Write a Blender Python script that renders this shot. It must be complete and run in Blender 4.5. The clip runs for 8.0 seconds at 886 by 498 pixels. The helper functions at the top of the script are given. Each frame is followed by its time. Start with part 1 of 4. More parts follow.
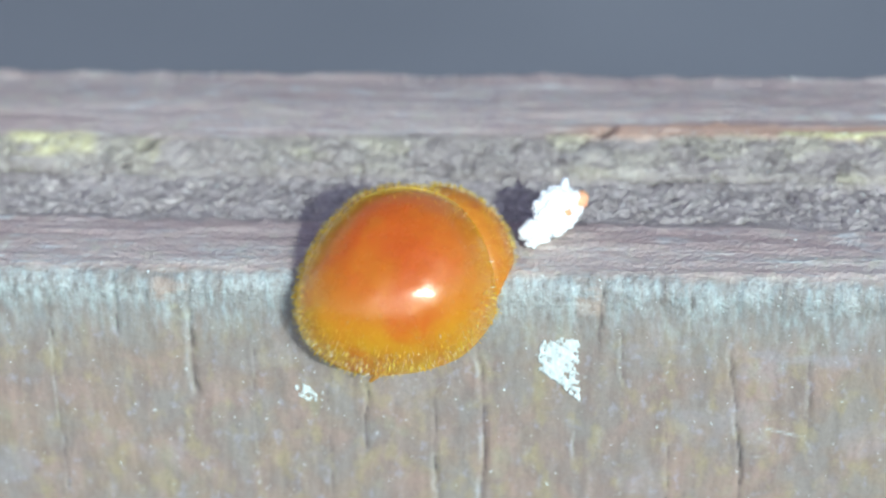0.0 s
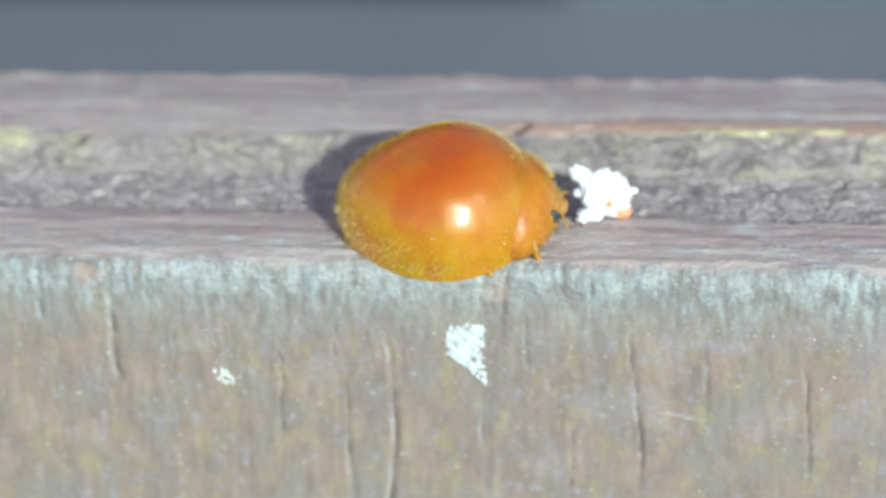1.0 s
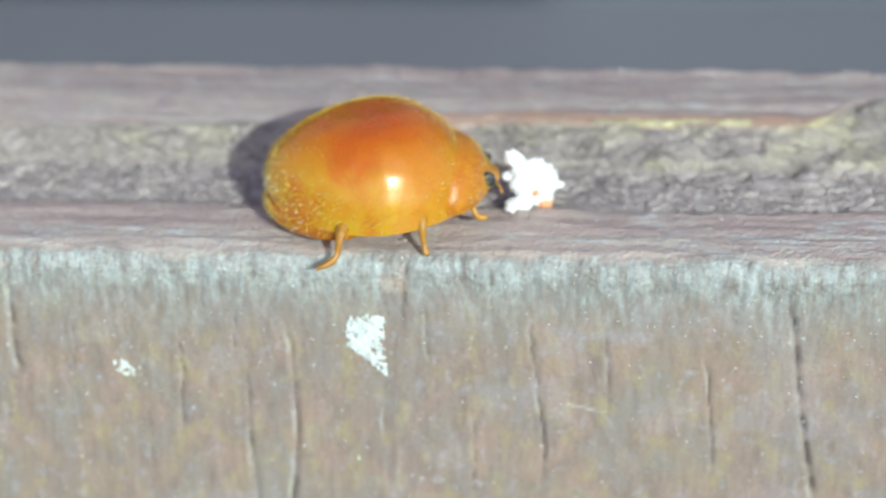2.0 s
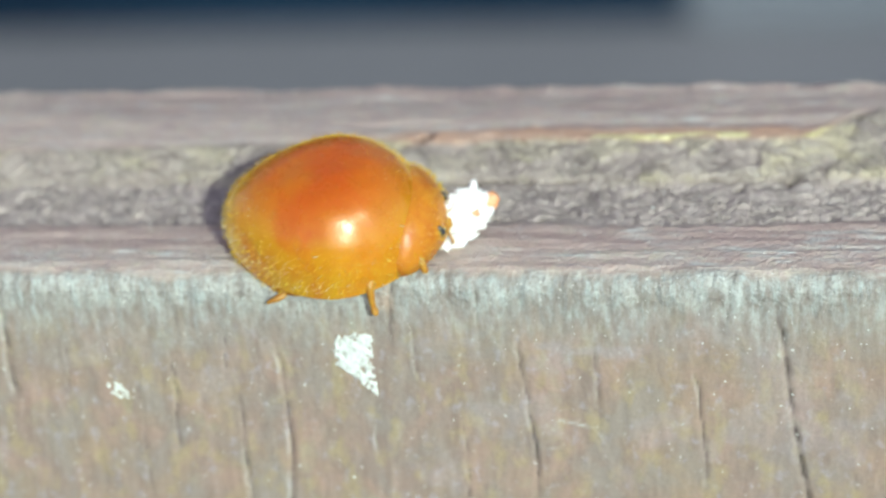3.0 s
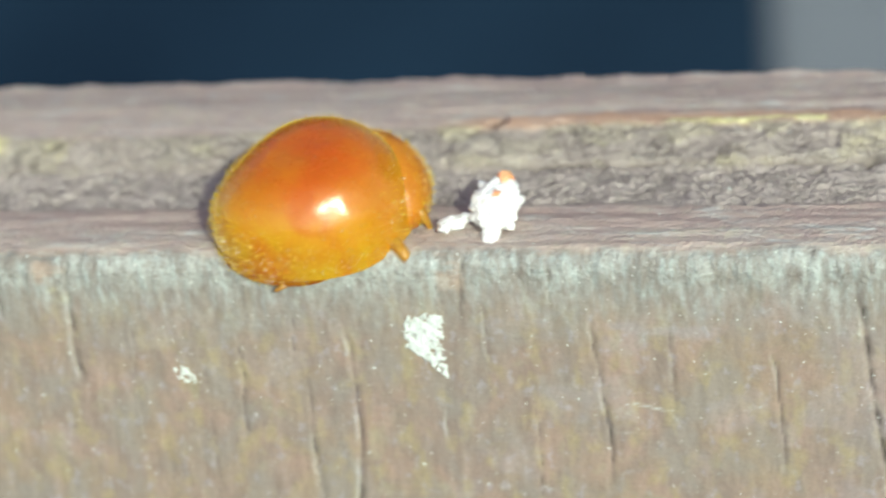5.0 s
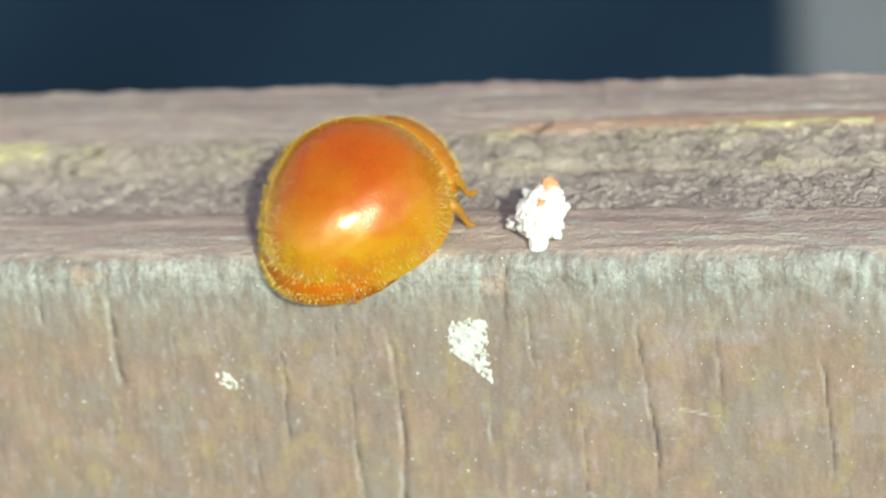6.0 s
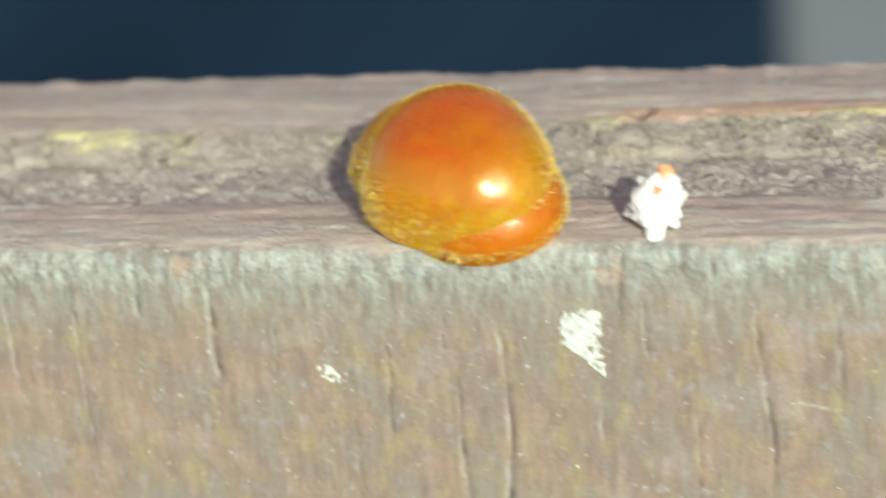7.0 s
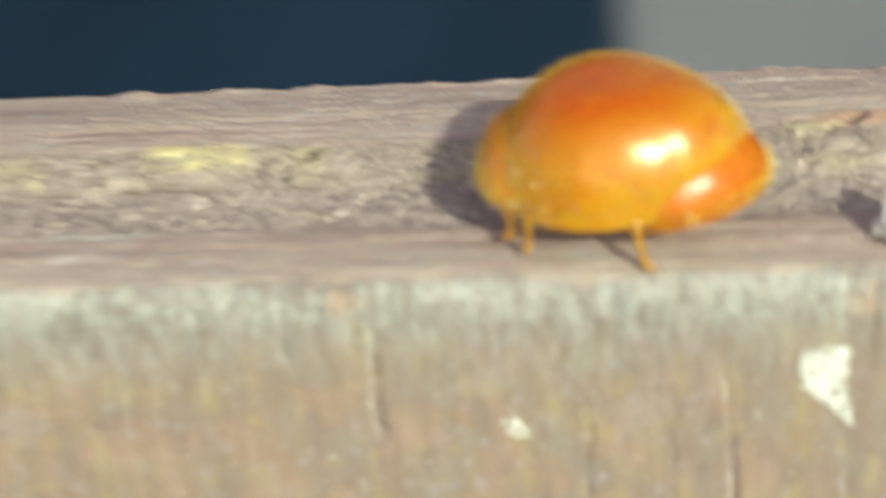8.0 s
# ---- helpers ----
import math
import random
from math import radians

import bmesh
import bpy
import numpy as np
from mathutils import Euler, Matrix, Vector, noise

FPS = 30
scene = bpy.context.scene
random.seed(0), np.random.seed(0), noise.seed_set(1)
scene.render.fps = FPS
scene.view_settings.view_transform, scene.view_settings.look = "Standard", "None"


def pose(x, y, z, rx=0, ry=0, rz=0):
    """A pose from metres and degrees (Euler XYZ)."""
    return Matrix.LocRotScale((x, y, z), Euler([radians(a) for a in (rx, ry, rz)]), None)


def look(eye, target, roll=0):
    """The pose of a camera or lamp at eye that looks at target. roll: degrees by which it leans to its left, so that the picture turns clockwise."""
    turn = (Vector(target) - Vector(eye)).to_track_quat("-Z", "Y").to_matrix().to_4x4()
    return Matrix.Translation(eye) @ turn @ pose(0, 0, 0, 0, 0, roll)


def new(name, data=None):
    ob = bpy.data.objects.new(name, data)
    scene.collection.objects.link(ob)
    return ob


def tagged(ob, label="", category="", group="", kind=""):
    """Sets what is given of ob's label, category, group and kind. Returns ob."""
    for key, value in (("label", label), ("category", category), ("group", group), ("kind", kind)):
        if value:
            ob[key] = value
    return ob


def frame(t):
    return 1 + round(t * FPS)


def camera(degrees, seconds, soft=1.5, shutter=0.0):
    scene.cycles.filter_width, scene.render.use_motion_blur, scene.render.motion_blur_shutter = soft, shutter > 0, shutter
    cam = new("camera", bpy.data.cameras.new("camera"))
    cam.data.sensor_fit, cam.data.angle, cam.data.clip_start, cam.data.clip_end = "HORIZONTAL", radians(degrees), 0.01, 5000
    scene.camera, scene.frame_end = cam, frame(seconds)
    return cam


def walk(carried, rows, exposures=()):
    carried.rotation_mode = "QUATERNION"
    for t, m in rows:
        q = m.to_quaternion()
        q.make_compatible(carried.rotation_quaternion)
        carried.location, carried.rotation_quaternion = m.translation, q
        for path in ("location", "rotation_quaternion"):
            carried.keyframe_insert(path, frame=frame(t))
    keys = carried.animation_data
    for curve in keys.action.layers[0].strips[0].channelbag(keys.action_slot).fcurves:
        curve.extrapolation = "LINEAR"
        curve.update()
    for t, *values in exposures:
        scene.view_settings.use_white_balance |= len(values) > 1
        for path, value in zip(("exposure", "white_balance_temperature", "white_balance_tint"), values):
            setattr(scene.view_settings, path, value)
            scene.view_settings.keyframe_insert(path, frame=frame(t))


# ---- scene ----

# ---------------------------------------------------------------- camera
cam = camera(20.0, 8.0, soft=2.1, shutter=0.5)
cam.data.dof.use_dof = True
cam.data.dof.focus_distance = 0.0525
cam.data.dof.aperture_fstop = 85.0
cam.data.dof.aperture_blades = 0
walk(cam, [
    (0, look((0.002091, -0.045903, 0.026007), (-0.002737, -0.000742, 0.001100), -2.01)),
    (0.1, look((0.002475, -0.046277, 0.026053), (-0.002613, -0.001051, 0.001316), -2.26)),
    (0.2, look((0.002818, -0.046377, 0.025955), (-0.002471, -0.001060, 0.001427), -2.30)),
    (0.3, look((0.003236, -0.047214, 0.026258), (-0.002380, -0.001833, 0.001922), -2.47)),
    (0.4, look((0.003564, -0.047493, 0.026272), (-0.002291, -0.002006, 0.002192), -2.53)),
    (0.5, look((0.003832, -0.047542, 0.026176), (-0.002170, -0.001995, 0.002245), -2.60)),
    (0.6, look((0.004157, -0.048280, 0.026453), (-0.001843, -0.002601, 0.002774), -2.64)),
    (0.7, look((0.004350, -0.048142, 0.026274), (-0.001520, -0.002519, 0.002456), -2.60)),
    (0.8, look((0.004540, -0.047965, 0.026074), (-0.001162, -0.002405, 0.002094), -2.31)),
    (0.9, look((0.004791, -0.048093, 0.026031), (-0.000788, -0.002599, 0.001897), -2.21)),
    (1, look((0.005050, -0.047974, 0.025852), (-0.000522, -0.002472, 0.001732), -2.21)),
    (1.1, look((0.005364, -0.047879, 0.025680), (-0.000103, -0.002393, 0.001507), -2.15)),
    (1.2, look((0.005738, -0.048075, 0.025671), (0.000466, -0.002570, 0.001490), -2.01)),
    (1.3, look((0.006050, -0.047836, 0.025450), (0.001017, -0.002393, 0.001101), -1.81)),
    (1.4, look((0.006355, -0.047903, 0.025430), (0.001206, -0.002462, 0.001103), -1.99)),
    (1.5, look((0.006561, -0.047807, 0.025374), (0.001189, -0.002369, 0.001087), -2.04)),
    (1.6, look((0.006677, -0.047806, 0.025414), (0.001305, -0.002399, 0.001071), -2.13)),
    (1.7, look((0.006705, -0.047656, 0.025396), (0.001218, -0.002236, 0.001103), -2.22)),
    (1.8, look((0.006719, -0.047624, 0.025448), (0.001246, -0.002174, 0.001208), -2.27)),
    (2, look((0.006841, -0.047612, 0.025536), (0.001620, -0.002103, 0.001352), -1.99)),
    (2.2, look((0.007273, -0.047478, 0.025496), (0.001813, -0.001964, 0.001373), -2.27)),
    (3.3, look((0.011091, -0.047230, 0.024324), (0.002270, -0.001455, 0.001738), -4.98)),
    (3.4, look((0.011147, -0.047273, 0.024013), (0.002374, -0.001351, 0.001709), -4.82)),
    (3.5, look((0.011113, -0.046953, 0.023486), (0.002048, -0.001056, 0.001249), -5.01)),
    (3.6, look((0.011087, -0.046623, 0.023026), (0.001854, -0.000727, 0.000855), -5.04)),
    (3.7, look((0.011116, -0.046517, 0.022753), (0.002043, -0.000612, 0.000536), -4.94)),
    (3.8, look((0.011142, -0.046407, 0.022535), (0.002212, -0.000535, 0.000191), -4.91)),
    (3.9, look((0.011160, -0.046312, 0.022363), (0.002196, -0.000432, 0.000048), -4.80)),
    (4, look((0.011113, -0.045994, 0.022097), (0.002310, -0.000213, -0.000481), -4.83)),
    (4.1, look((0.011094, -0.046122, 0.022072), (0.002496, -0.000369, -0.000644), -4.85)),
    (4.2, look((0.011013, -0.046257, 0.022083), (0.002477, -0.000500, -0.000645), -4.74)),
    (4.3, look((0.010883, -0.046285, 0.022065), (0.002314, -0.000535, -0.000668), -4.85)),
    (4.4, look((0.010718, -0.046097, 0.021954), (0.002085, -0.000313, -0.000686), -4.76)),
    (4.5, look((0.010623, -0.046054, 0.021917), (0.001863, -0.000191, -0.000513), -4.71)),
    (4.6, look((0.010616, -0.046300, 0.022039), (0.001795, -0.000339, -0.000164), -4.78)),
    (4.7, look((0.010649, -0.046744, 0.022282), (0.001613, -0.000796, 0.000138), -4.95)),
    (4.8, look((0.010641, -0.046996, 0.022430), (0.001114, -0.001121, 0.000338), -5.28)),
    (4.9, look((0.010584, -0.047055, 0.022458), (0.000743, -0.001175, 0.000515), -5.51)),
    (5, look((0.010540, -0.047231, 0.022491), (0.000481, -0.001311, 0.000733), -5.64)),
    (5.1, look((0.010434, -0.047554, 0.022371), (0.000166, -0.001604, 0.000775), -5.89)),
    (5.2, look((0.010217, -0.047377, 0.022054), (-0.000221, -0.001389, 0.000621), -5.81)),
    (6.3, look((0.010028, -0.046983, 0.022146), (-0.000516, -0.001003, 0.000745), -6.02)),
    (6.4, look((0.010050, -0.047262, 0.022291), (-0.000409, -0.001282, 0.000850), -5.98)),
    (6.5, look((0.009835, -0.046608, 0.021990), (-0.000515, -0.000629, 0.000495), -5.87)),
    (6.6, look((0.009719, -0.046996, 0.022112), (-0.000288, -0.000939, 0.000622), -5.74)),
    (6.7, look((0.009360, -0.047230, 0.022092), (-0.000263, -0.001105, 0.000572), -5.53)),
    (6.8, look((0.008707, -0.046856, 0.021778), (-0.000849, -0.000790, 0.000101), -5.50)),
    (6.9, look((0.007939, -0.046456, 0.021505), (-0.002322, -0.000497, -0.000076), -5.94)),
    (7, look((0.007156, -0.046240, 0.021431), (-0.003116, -0.000181, 0.000070), -5.79)),
    (7.1, look((0.006382, -0.046120, 0.021533), (-0.003242, 0.000101, 0.000220), -5.80)),
    (7.2, look((0.005608, -0.045972, 0.021713), (-0.003439, 0.000289, 0.000234), -5.52)),
    (7.3, look((0.004828, -0.045764, 0.021926), (-0.003816, 0.000625, 0.000557), -5.35)),
    (7.4, look((0.004025, -0.045408, 0.021949), (-0.004800, 0.001074, 0.000858), -5.92)),
    (7.5, look((0.002941, -0.043488, 0.021254), (-0.006151, 0.002920, 0.000114), -5.73)),
    (7.6, look((0.002043, -0.042352, 0.020070), (-0.008224, 0.004150, -0.000311), -6.53)),
    (7.7, look((0.001360, -0.042191, 0.019009), (-0.008780, 0.004513, -0.000969), -6.30)),
    (7.8, look((0.000605, -0.041689, 0.019037), (-0.008809, 0.005009, -0.001308), -6.57)),
    (7.9, look((-0.000073, -0.041640, 0.019097), (-0.008523, 0.005147, -0.001466), -5.78)),
    (8, look((-0.001058, -0.039639, 0.018208), (-0.008020, 0.007280, -0.002609), -5.04)),
], exposures=[
    (0.0, -0.02, 5250, -1), (0.9, -0.02, 5450, -2), (2.0, -0.03, 5650, -1), (3.5, 0.0, 6150, -3),
    (4.5, -0.02, 6500, 0), (5.0, -0.03, 6250, -3), (6.5, -0.01, 6750, -3), (7.5, 0.0, 6650, -4), (8.0, 0.04, 7300, -2),
])

# ---------------------------------------------------------------- light
SUN = Vector((1.14, -2.3, 1.24)).normalized()
world = bpy.data.worlds.new("world")
scene.world = world
world.use_nodes = True
sky = world.node_tree.nodes.new("ShaderNodeTexSky")
sky.sky_type, sky.sun_disc = "NISHITA", False
sky.dust_density, sky.ozone_density = 1.2, 0.8
sky.sun_elevation = math.asin(SUN.z)
sky.sun_rotation = math.atan2(SUN.x, SUN.y)
back = world.node_tree.nodes["Background"]
back.inputs["Strength"].default_value = 0.15
haze = world.node_tree.nodes.new("ShaderNodeHueSaturation")
haze.inputs["Hue"].default_value = 0.60
haze.inputs["Saturation"].default_value = 0.55
world.node_tree.links.new(sky.outputs["Color"], haze.inputs["Color"])
world.node_tree.links.new(haze.outputs["Color"], back.inputs["Color"])
sun = new("sun", bpy.data.lights.new("sun", "SUN"))
sun.data.energy, sun.data.angle, sun.data.color = 3.8, radians(0.6), (1.0, 0.965, 0.88)
sun.matrix_world = look(SUN * 3, (0, 0, 0))

MM = 0.001


# ---------------------------------------------------------------- materials
class Nodes:
    """A small helper to write node materials in few lines."""

    def __init__(self, name):
        self.mat = bpy.data.materials.new(name)
        self.mat.use_nodes = True
        self.tree = self.mat.node_tree
        self.bsdf = self.tree.nodes["Principled BSDF"]
        self.space = self.add("ShaderNodeTexCoord").outputs["Object"]

    def add(self, kind, **values):
        node = self.tree.nodes.new(kind)
        for key, value in values.items():
            node.inputs[key].default_value = value
        return node

    def link(self, a, b):
        self.tree.links.new(a, b)

    def scaled(self, sx, sy, sz):
        """Object coordinates turned to millimetres times the given factors."""
        m = self.add("ShaderNodeMapping", Scale=(1000 * sx, 1000 * sy, 1000 * sz))
        self.link(self.space, m.inputs["Vector"])
        return m.outputs["Vector"]

    def noise(self, vector, scale=1.0, detail=4.0, rough=0.55, twist=0.0):
        n = self.add("ShaderNodeTexNoise", Scale=scale, Detail=detail, Roughness=rough, Distortion=twist)
        self.link(vector, n.inputs["Vector"])
        return n.outputs["Fac"]

    def voronoi(self, vector, scale=1.0, feature="DISTANCE_TO_EDGE"):
        n = self.add("ShaderNodeTexVoronoi", Scale=scale)
        n.feature = feature
        self.link(vector, n.inputs["Vector"])
        return n.outputs["Distance"]

    def ramp(self, fac, stops):
        n = self.add("ShaderNodeValToRGB")
        self.link(fac, n.inputs["Fac"])
        el = n.color_ramp.elements
        while len(el) < len(stops):
            el.new(0.5)
        for e, (at, c) in zip(el, stops):
            e.position = at
            e.color = (*c, 1) if len(c) == 3 else (c[0], c[0], c[0], 1)
        return n.outputs["Color"]

    def mix(self, fac, a, b, how="MIX"):
        n = self.tree.nodes.new("ShaderNodeMix")
        n.data_type, n.blend_type = "RGBA", how
        for value, slot in ((fac, n.inputs[0]), (a, n.inputs[6]), (b, n.inputs[7])):
            if isinstance(value, (int, float)):
                slot.default_value = value
            elif isinstance(value, tuple):
                slot.default_value = (*value, 1)
            else:
                self.link(value, slot)
        return n.outputs[2]

    def math(self, how, a, b=0.0):
        n = self.tree.nodes.new("ShaderNodeMath")
        n.operation = how
        for value, slot in ((a, n.inputs[0]), (b, n.inputs[1])):
            if isinstance(value, (int, float)):
                slot.default_value = value
            else:
                self.link(value, slot)
        return n.outputs[0]

    def attribute(self, name):
        n = self.tree.nodes.new("ShaderNodeAttribute")
        n.attribute_name = name
        return n.outputs["Fac"]

    def bump(self, height, distance, strength=1.0):
        n = self.add("ShaderNodeBump", Strength=strength, Distance=distance)
        self.link(height, n.inputs["Height"])
        self.link(n.outputs["Normal"], self.bsdf.inputs["Normal"])

    def set(self, **values):
        for key, value in values.items():
            slot = self.bsdf.inputs[key.replace("_", " ")]
            if isinstance(value, bpy.types.NodeSocket):
                self.link(value, slot)
            elif isinstance(value, tuple) and len(value) == 3 and key.endswith("Color"):
                slot.default_value = (*value, 1)
            else:
                slot.default_value = value
        return self.mat


def wood_material():
    n = Nodes("weathered_painted_wood")
    along = n.scaled(0.22, 2.6, 2.6)
    down = n.scaled(2.2, 1.0, 0.75)
    fine = n.scaled(1, 1, 1)
    streak = n.noise(along, 1.3, 6, 0.62)
    flow = n.noise(down, 1.2, 6, 0.6)
    grain = n.noise(fine, 9.0, 5, 0.65)
    mid = n.noise(fine, 2.6, 6, 0.68)
    blot = n.noise(fine, 0.55, 4, 0.6, 0.6)
    # front face: brown paint, thin and chalky
    front = n.ramp(flow, [(0.28, (0.204, 0.157, 0.131)), (0.50, (0.264, 0.205, 0.169)), (0.74, (0.325, 0.259, 0.217))])
    front = n.mix(n.ramp(blot, [(0.42, (0.0,)), (0.68, (0.45,))]), front, (0.341, 0.258, 0.152))
    front = n.mix(n.ramp(mid, [(0.30, (0.55,)), (0.52, (0.0,))]), front, (0.247, 0.207, 0.187))
    front = n.mix(n.ramp(mid, [(0.56, (0.0,)), (0.78, (0.6,))]), front, (0.419, 0.359, 0.314))
    tone = n.noise(n.scaled(1.35, 1, 0.7), 1.5, 5, 0.65, 0.4)
    broad = n.noise(n.scaled(0.9, 1, 0.75), 1.0, 3, 0.5, 0.5)
    front = n.mix(n.ramp(broad, [(0.50, (0.0,)), (0.66, (0.6,))]), front, (0.370, 0.255, 0.205))
    front = n.mix(n.ramp(broad, [(0.34, (0.6,)), (0.48, (0.0,))]), front, (0.265, 0.242, 0.215))
    spot = n.noise(n.scaled(1.2, 1, 0.8), 1.5, 3, 0.55)
    lilac = n.noise(n.scaled(1.2, 1, 0.9), 2.6, 4, 0.6)
    front = n.mix(n.ramp(lilac, [(0.57, (0.0,)), (0.66, (0.5,))]), front, (0.370, 0.344, 0.374))
    front = n.mix(n.ramp(spot, [(0.53, (0.0,)), (0.67, (0.6,))]), front, (0.365, 0.300, 0.165))
    moss = n.noise(n.scaled(1.0, 1, 0.8), 0.9, 4, 0.6)
    front = n.mix(n.ramp(moss, [(0.58, (0.0,)), (0.72, (0.55,))]), front, (0.335, 0.325, 0.215))
    # worn edge: pale, bare, blue-grey fibres
    edge = n.ramp(n.noise(n.scaled(2.6, 1.6, 0.75), 1.9, 6, 0.72), [(0.34, (0.216, 0.184, 0.159)), (0.49, (0.276, 0.263, 0.239)), (0.58, (0.330, 0.347, 0.328)), (0.68, (0.425, 0.475, 0.460))])
    edge = n.mix(n.ramp(tone, [(0.52, (0.0,)), (0.70, (0.55,))]), edge, (0.398, 0.452, 0.445))
    edge = n.mix(n.ramp(tone, [(0.32, (0.6,)), (0.48, (0.0,))]), edge, (0.214, 0.192, 0.166))
    slit = n.noise(n.scaled(5.5, 1, 0.6), 1.0, 4, 0.6)
    edge = n.mix(n.ramp(slit, [(0.32, (0.5,)), (0.44, (0.0,))]), edge, (0.19, 0.165, 0.14))
    # ledge and back strip: pinkish brown striped along the grain
    ledge = n.ramp(streak, [(0.24, (0.434, 0.330, 0.290)), (0.45, (0.555, 0.440, 0.380)), (0.60, (0.620, 0.525, 0.450)), (0.78, (0.715, 0.685, 0.610))])
    ledge = n.mix(n.ramp(mid, [(0.34, (0.6,)), (0.56, (0.0,))]), ledge, (0.495, 0.441, 0.414))
    ledge = n.mix(n.ramp(tone, [(0.52, (0.0,)), (0.66, (0.65,))]), ledge, (0.60, 0.555, 0.43))
    ledge = n.mix(n.ramp(tone, [(0.30, (0.6,)), (0.44, (0.0,))]), ledge, (0.434, 0.332, 0.330))
    ledge = n.mix(n.ramp(n.noise(along, 3.4, 5, 0.7), [(0.58, (0.0,)), (0.72, (0.75,))]), ledge, (0.605, 0.633, 0.587))
    pale_mask = n.ramp(n.noise(fine, 0.75, 3, 0.6), [(0.45, (0.0,)), (0.60, (1.0,))])
    thread = n.ramp(n.noise(n.scaled(0.5, 2.6, 2.6), 2.3, 5, 0.65), [(0.53, (0.0,)), (0.63, (0.8,))])
    ledge = n.mix(n.mix(1.0, thread, pale_mask, "MULTIPLY"), ledge, (0.679, 0.728, 0.689))
    ledge = n.mix(n.math("MULTIPLY", n.attribute("z_mauve"), 0.72), ledge, n.ramp(streak, [(0.3, (0.33, 0.235, 0.215)), (0.55, (0.44, 0.325, 0.295)), (0.75, (0.56, 0.475, 0.43))]))
    plate = n.attribute("z_plate")
    # rough channel: grey crumbs
    rough = n.ramp(n.noise(fine, 3.4, 6, 0.72), [(0.28, (0.43, 0.362, 0.318)), (0.5, (0.585, 0.51, 0.455)), (0.74, (0.70, 0.645, 0.585))])
    rough = n.mix(n.ramp(plate, [(0.25, (0.4,)), (0.5, (0.0,))]), rough, (0.40, 0.355, 0.32))
    rough = n.mix(n.ramp(plate, [(0.62, (0.0,)), (0.85, (0.4,))]), rough, (0.60, 0.55, 0.48))
    # broken step: grey-yellow with lichen
    step = n.ramp(n.noise(fine, 1.1, 6, 0.66), [(0.3, (0.39, 0.325, 0.28)), (0.5, (0.495, 0.43, 0.365)), (0.68, (0.56, 0.505, 0.40)), (0.82, (0.63, 0.61, 0.51))])
    step = n.mix(n.ramp(mid, [(0.34, (0.6,)), (0.58, (0.0,))]), step, (0.468, 0.428, 0.389))
    step = n.mix(n.ramp(plate, [(0.15, (0.65,)), (0.45, (0.0,))]), step, (0.42, 0.36, 0.325))
    step = n.mix(n.ramp(plate, [(0.6, (0.0,)), (0.9, (0.55,))]), step, (0.53, 0.475, 0.34))
    lip = n.ramp(n.noise(along, 2.2, 5, 0.6), [(0.3, (0.478, 0.300, 0.205)), (0.55, (0.562, 0.374, 0.270)), (0.75, (0.645, 0.535, 0.443))])
    front = n.mix(n.math("MULTIPLY", n.attribute("z_lilac"), 0.5), front, (0.36, 0.325, 0.345))
    colour = n.mix(n.attribute("z_edge"), front, edge)
    colour = n.mix(n.attribute("z_ledge"), colour, ledge)
    colour = n.mix(n.attribute("z_rough"), colour, rough)
    colour = n.mix(n.attribute("z_step"), colour, step)
    warp = n.add("ShaderNodeMix")
    warp.data_type, warp.blend_type = "RGBA", "LINEAR_LIGHT"
    warp.inputs[0].default_value = 0.55
    wob = n.add("ShaderNodeTexNoise", Scale=1.7, Detail=4.0, Roughness=0.6)
    n.link(fine, wob.inputs["Vector"])
    n.link(fine, warp.inputs[6])
    n.link(wob.outputs["Color"], warp.inputs[7])
    chip = n.ramp(n.voronoi(warp.outputs[2], 1.25), [(0.0, (1.0,)), (0.07, (0.0,))])
    chip = n.mix(1.0, chip, n.ramp(n.noise(fine, 0.8, 3), [(0.44, (0.0,)), (0.60, (1.0,))]), "MULTIPLY")
    grainy = n.math("MAXIMUM", n.attribute("z_rough"), n.math("MULTIPLY", n.attribute("z_step"), 0.8))
    crumb = n.ramp(n.voronoi(warp.outputs[2], 3.3), [(0.0, (1.0,)), (0.17, (0.0,))])
    crumb = n.mix(1.0, crumb, n.ramp(n.noise(fine, 1.3, 3), [(0.36, (0.15,)), (0.54, (1.0,))]), "MULTIPLY")
    crumb = n.math("MULTIPLY", crumb, grainy)
    colour = n.mix(n.math("MULTIPLY", crumb, 0.52), colour, (0.15, 0.125, 0.11))
    broken = n.math("MAXIMUM", n.attribute("z_step"), n.math("MULTIPLY", n.attribute("z_rough"), 0.35))
    chip = n.math("MULTIPLY", chip, broken)
    colour = n.mix(n.math("MULTIPLY", chip, 0.45), colour, (0.16, 0.135, 0.12))
    colour = n.mix(n.attribute("z_lip"), colour, lip)
    colour = n.mix(n.attribute("z_yellow"), colour, n.ramp(grain, [(0.35, (0.68, 0.60, 0.24)), (0.65, (0.86, 0.82, 0.52))]))
    colour = n.mix(n.attribute("z_bare"), colour, (0.50, 0.36, 0.27))
    colour = n.mix(n.attribute("z_pale"), colour, n.ramp(grain, [(0.35, (0.48, 0.49, 0.45)), (0.6, (0.66, 0.70, 0.66))]))
    # dark of cracks, joints, pits, holes and specks, put into the colour
    colour = n.mix(n.attribute("z_dark"), colour, (0.06, 0.05, 0.045))
    colour = n.mix(n.ramp(grain, [(0.33, (0.75,)), (0.5, (0.0,))]), colour, n.mix(0.36, colour, (0.16, 0.135, 0.11)))
    colour = n.mix(n.ramp(n.noise(fine, 6.5, 2, 0.5), [(0.69, (0.0,)), (0.75, (0.65,))]), colour, (0.66, 0.66, 0.62))
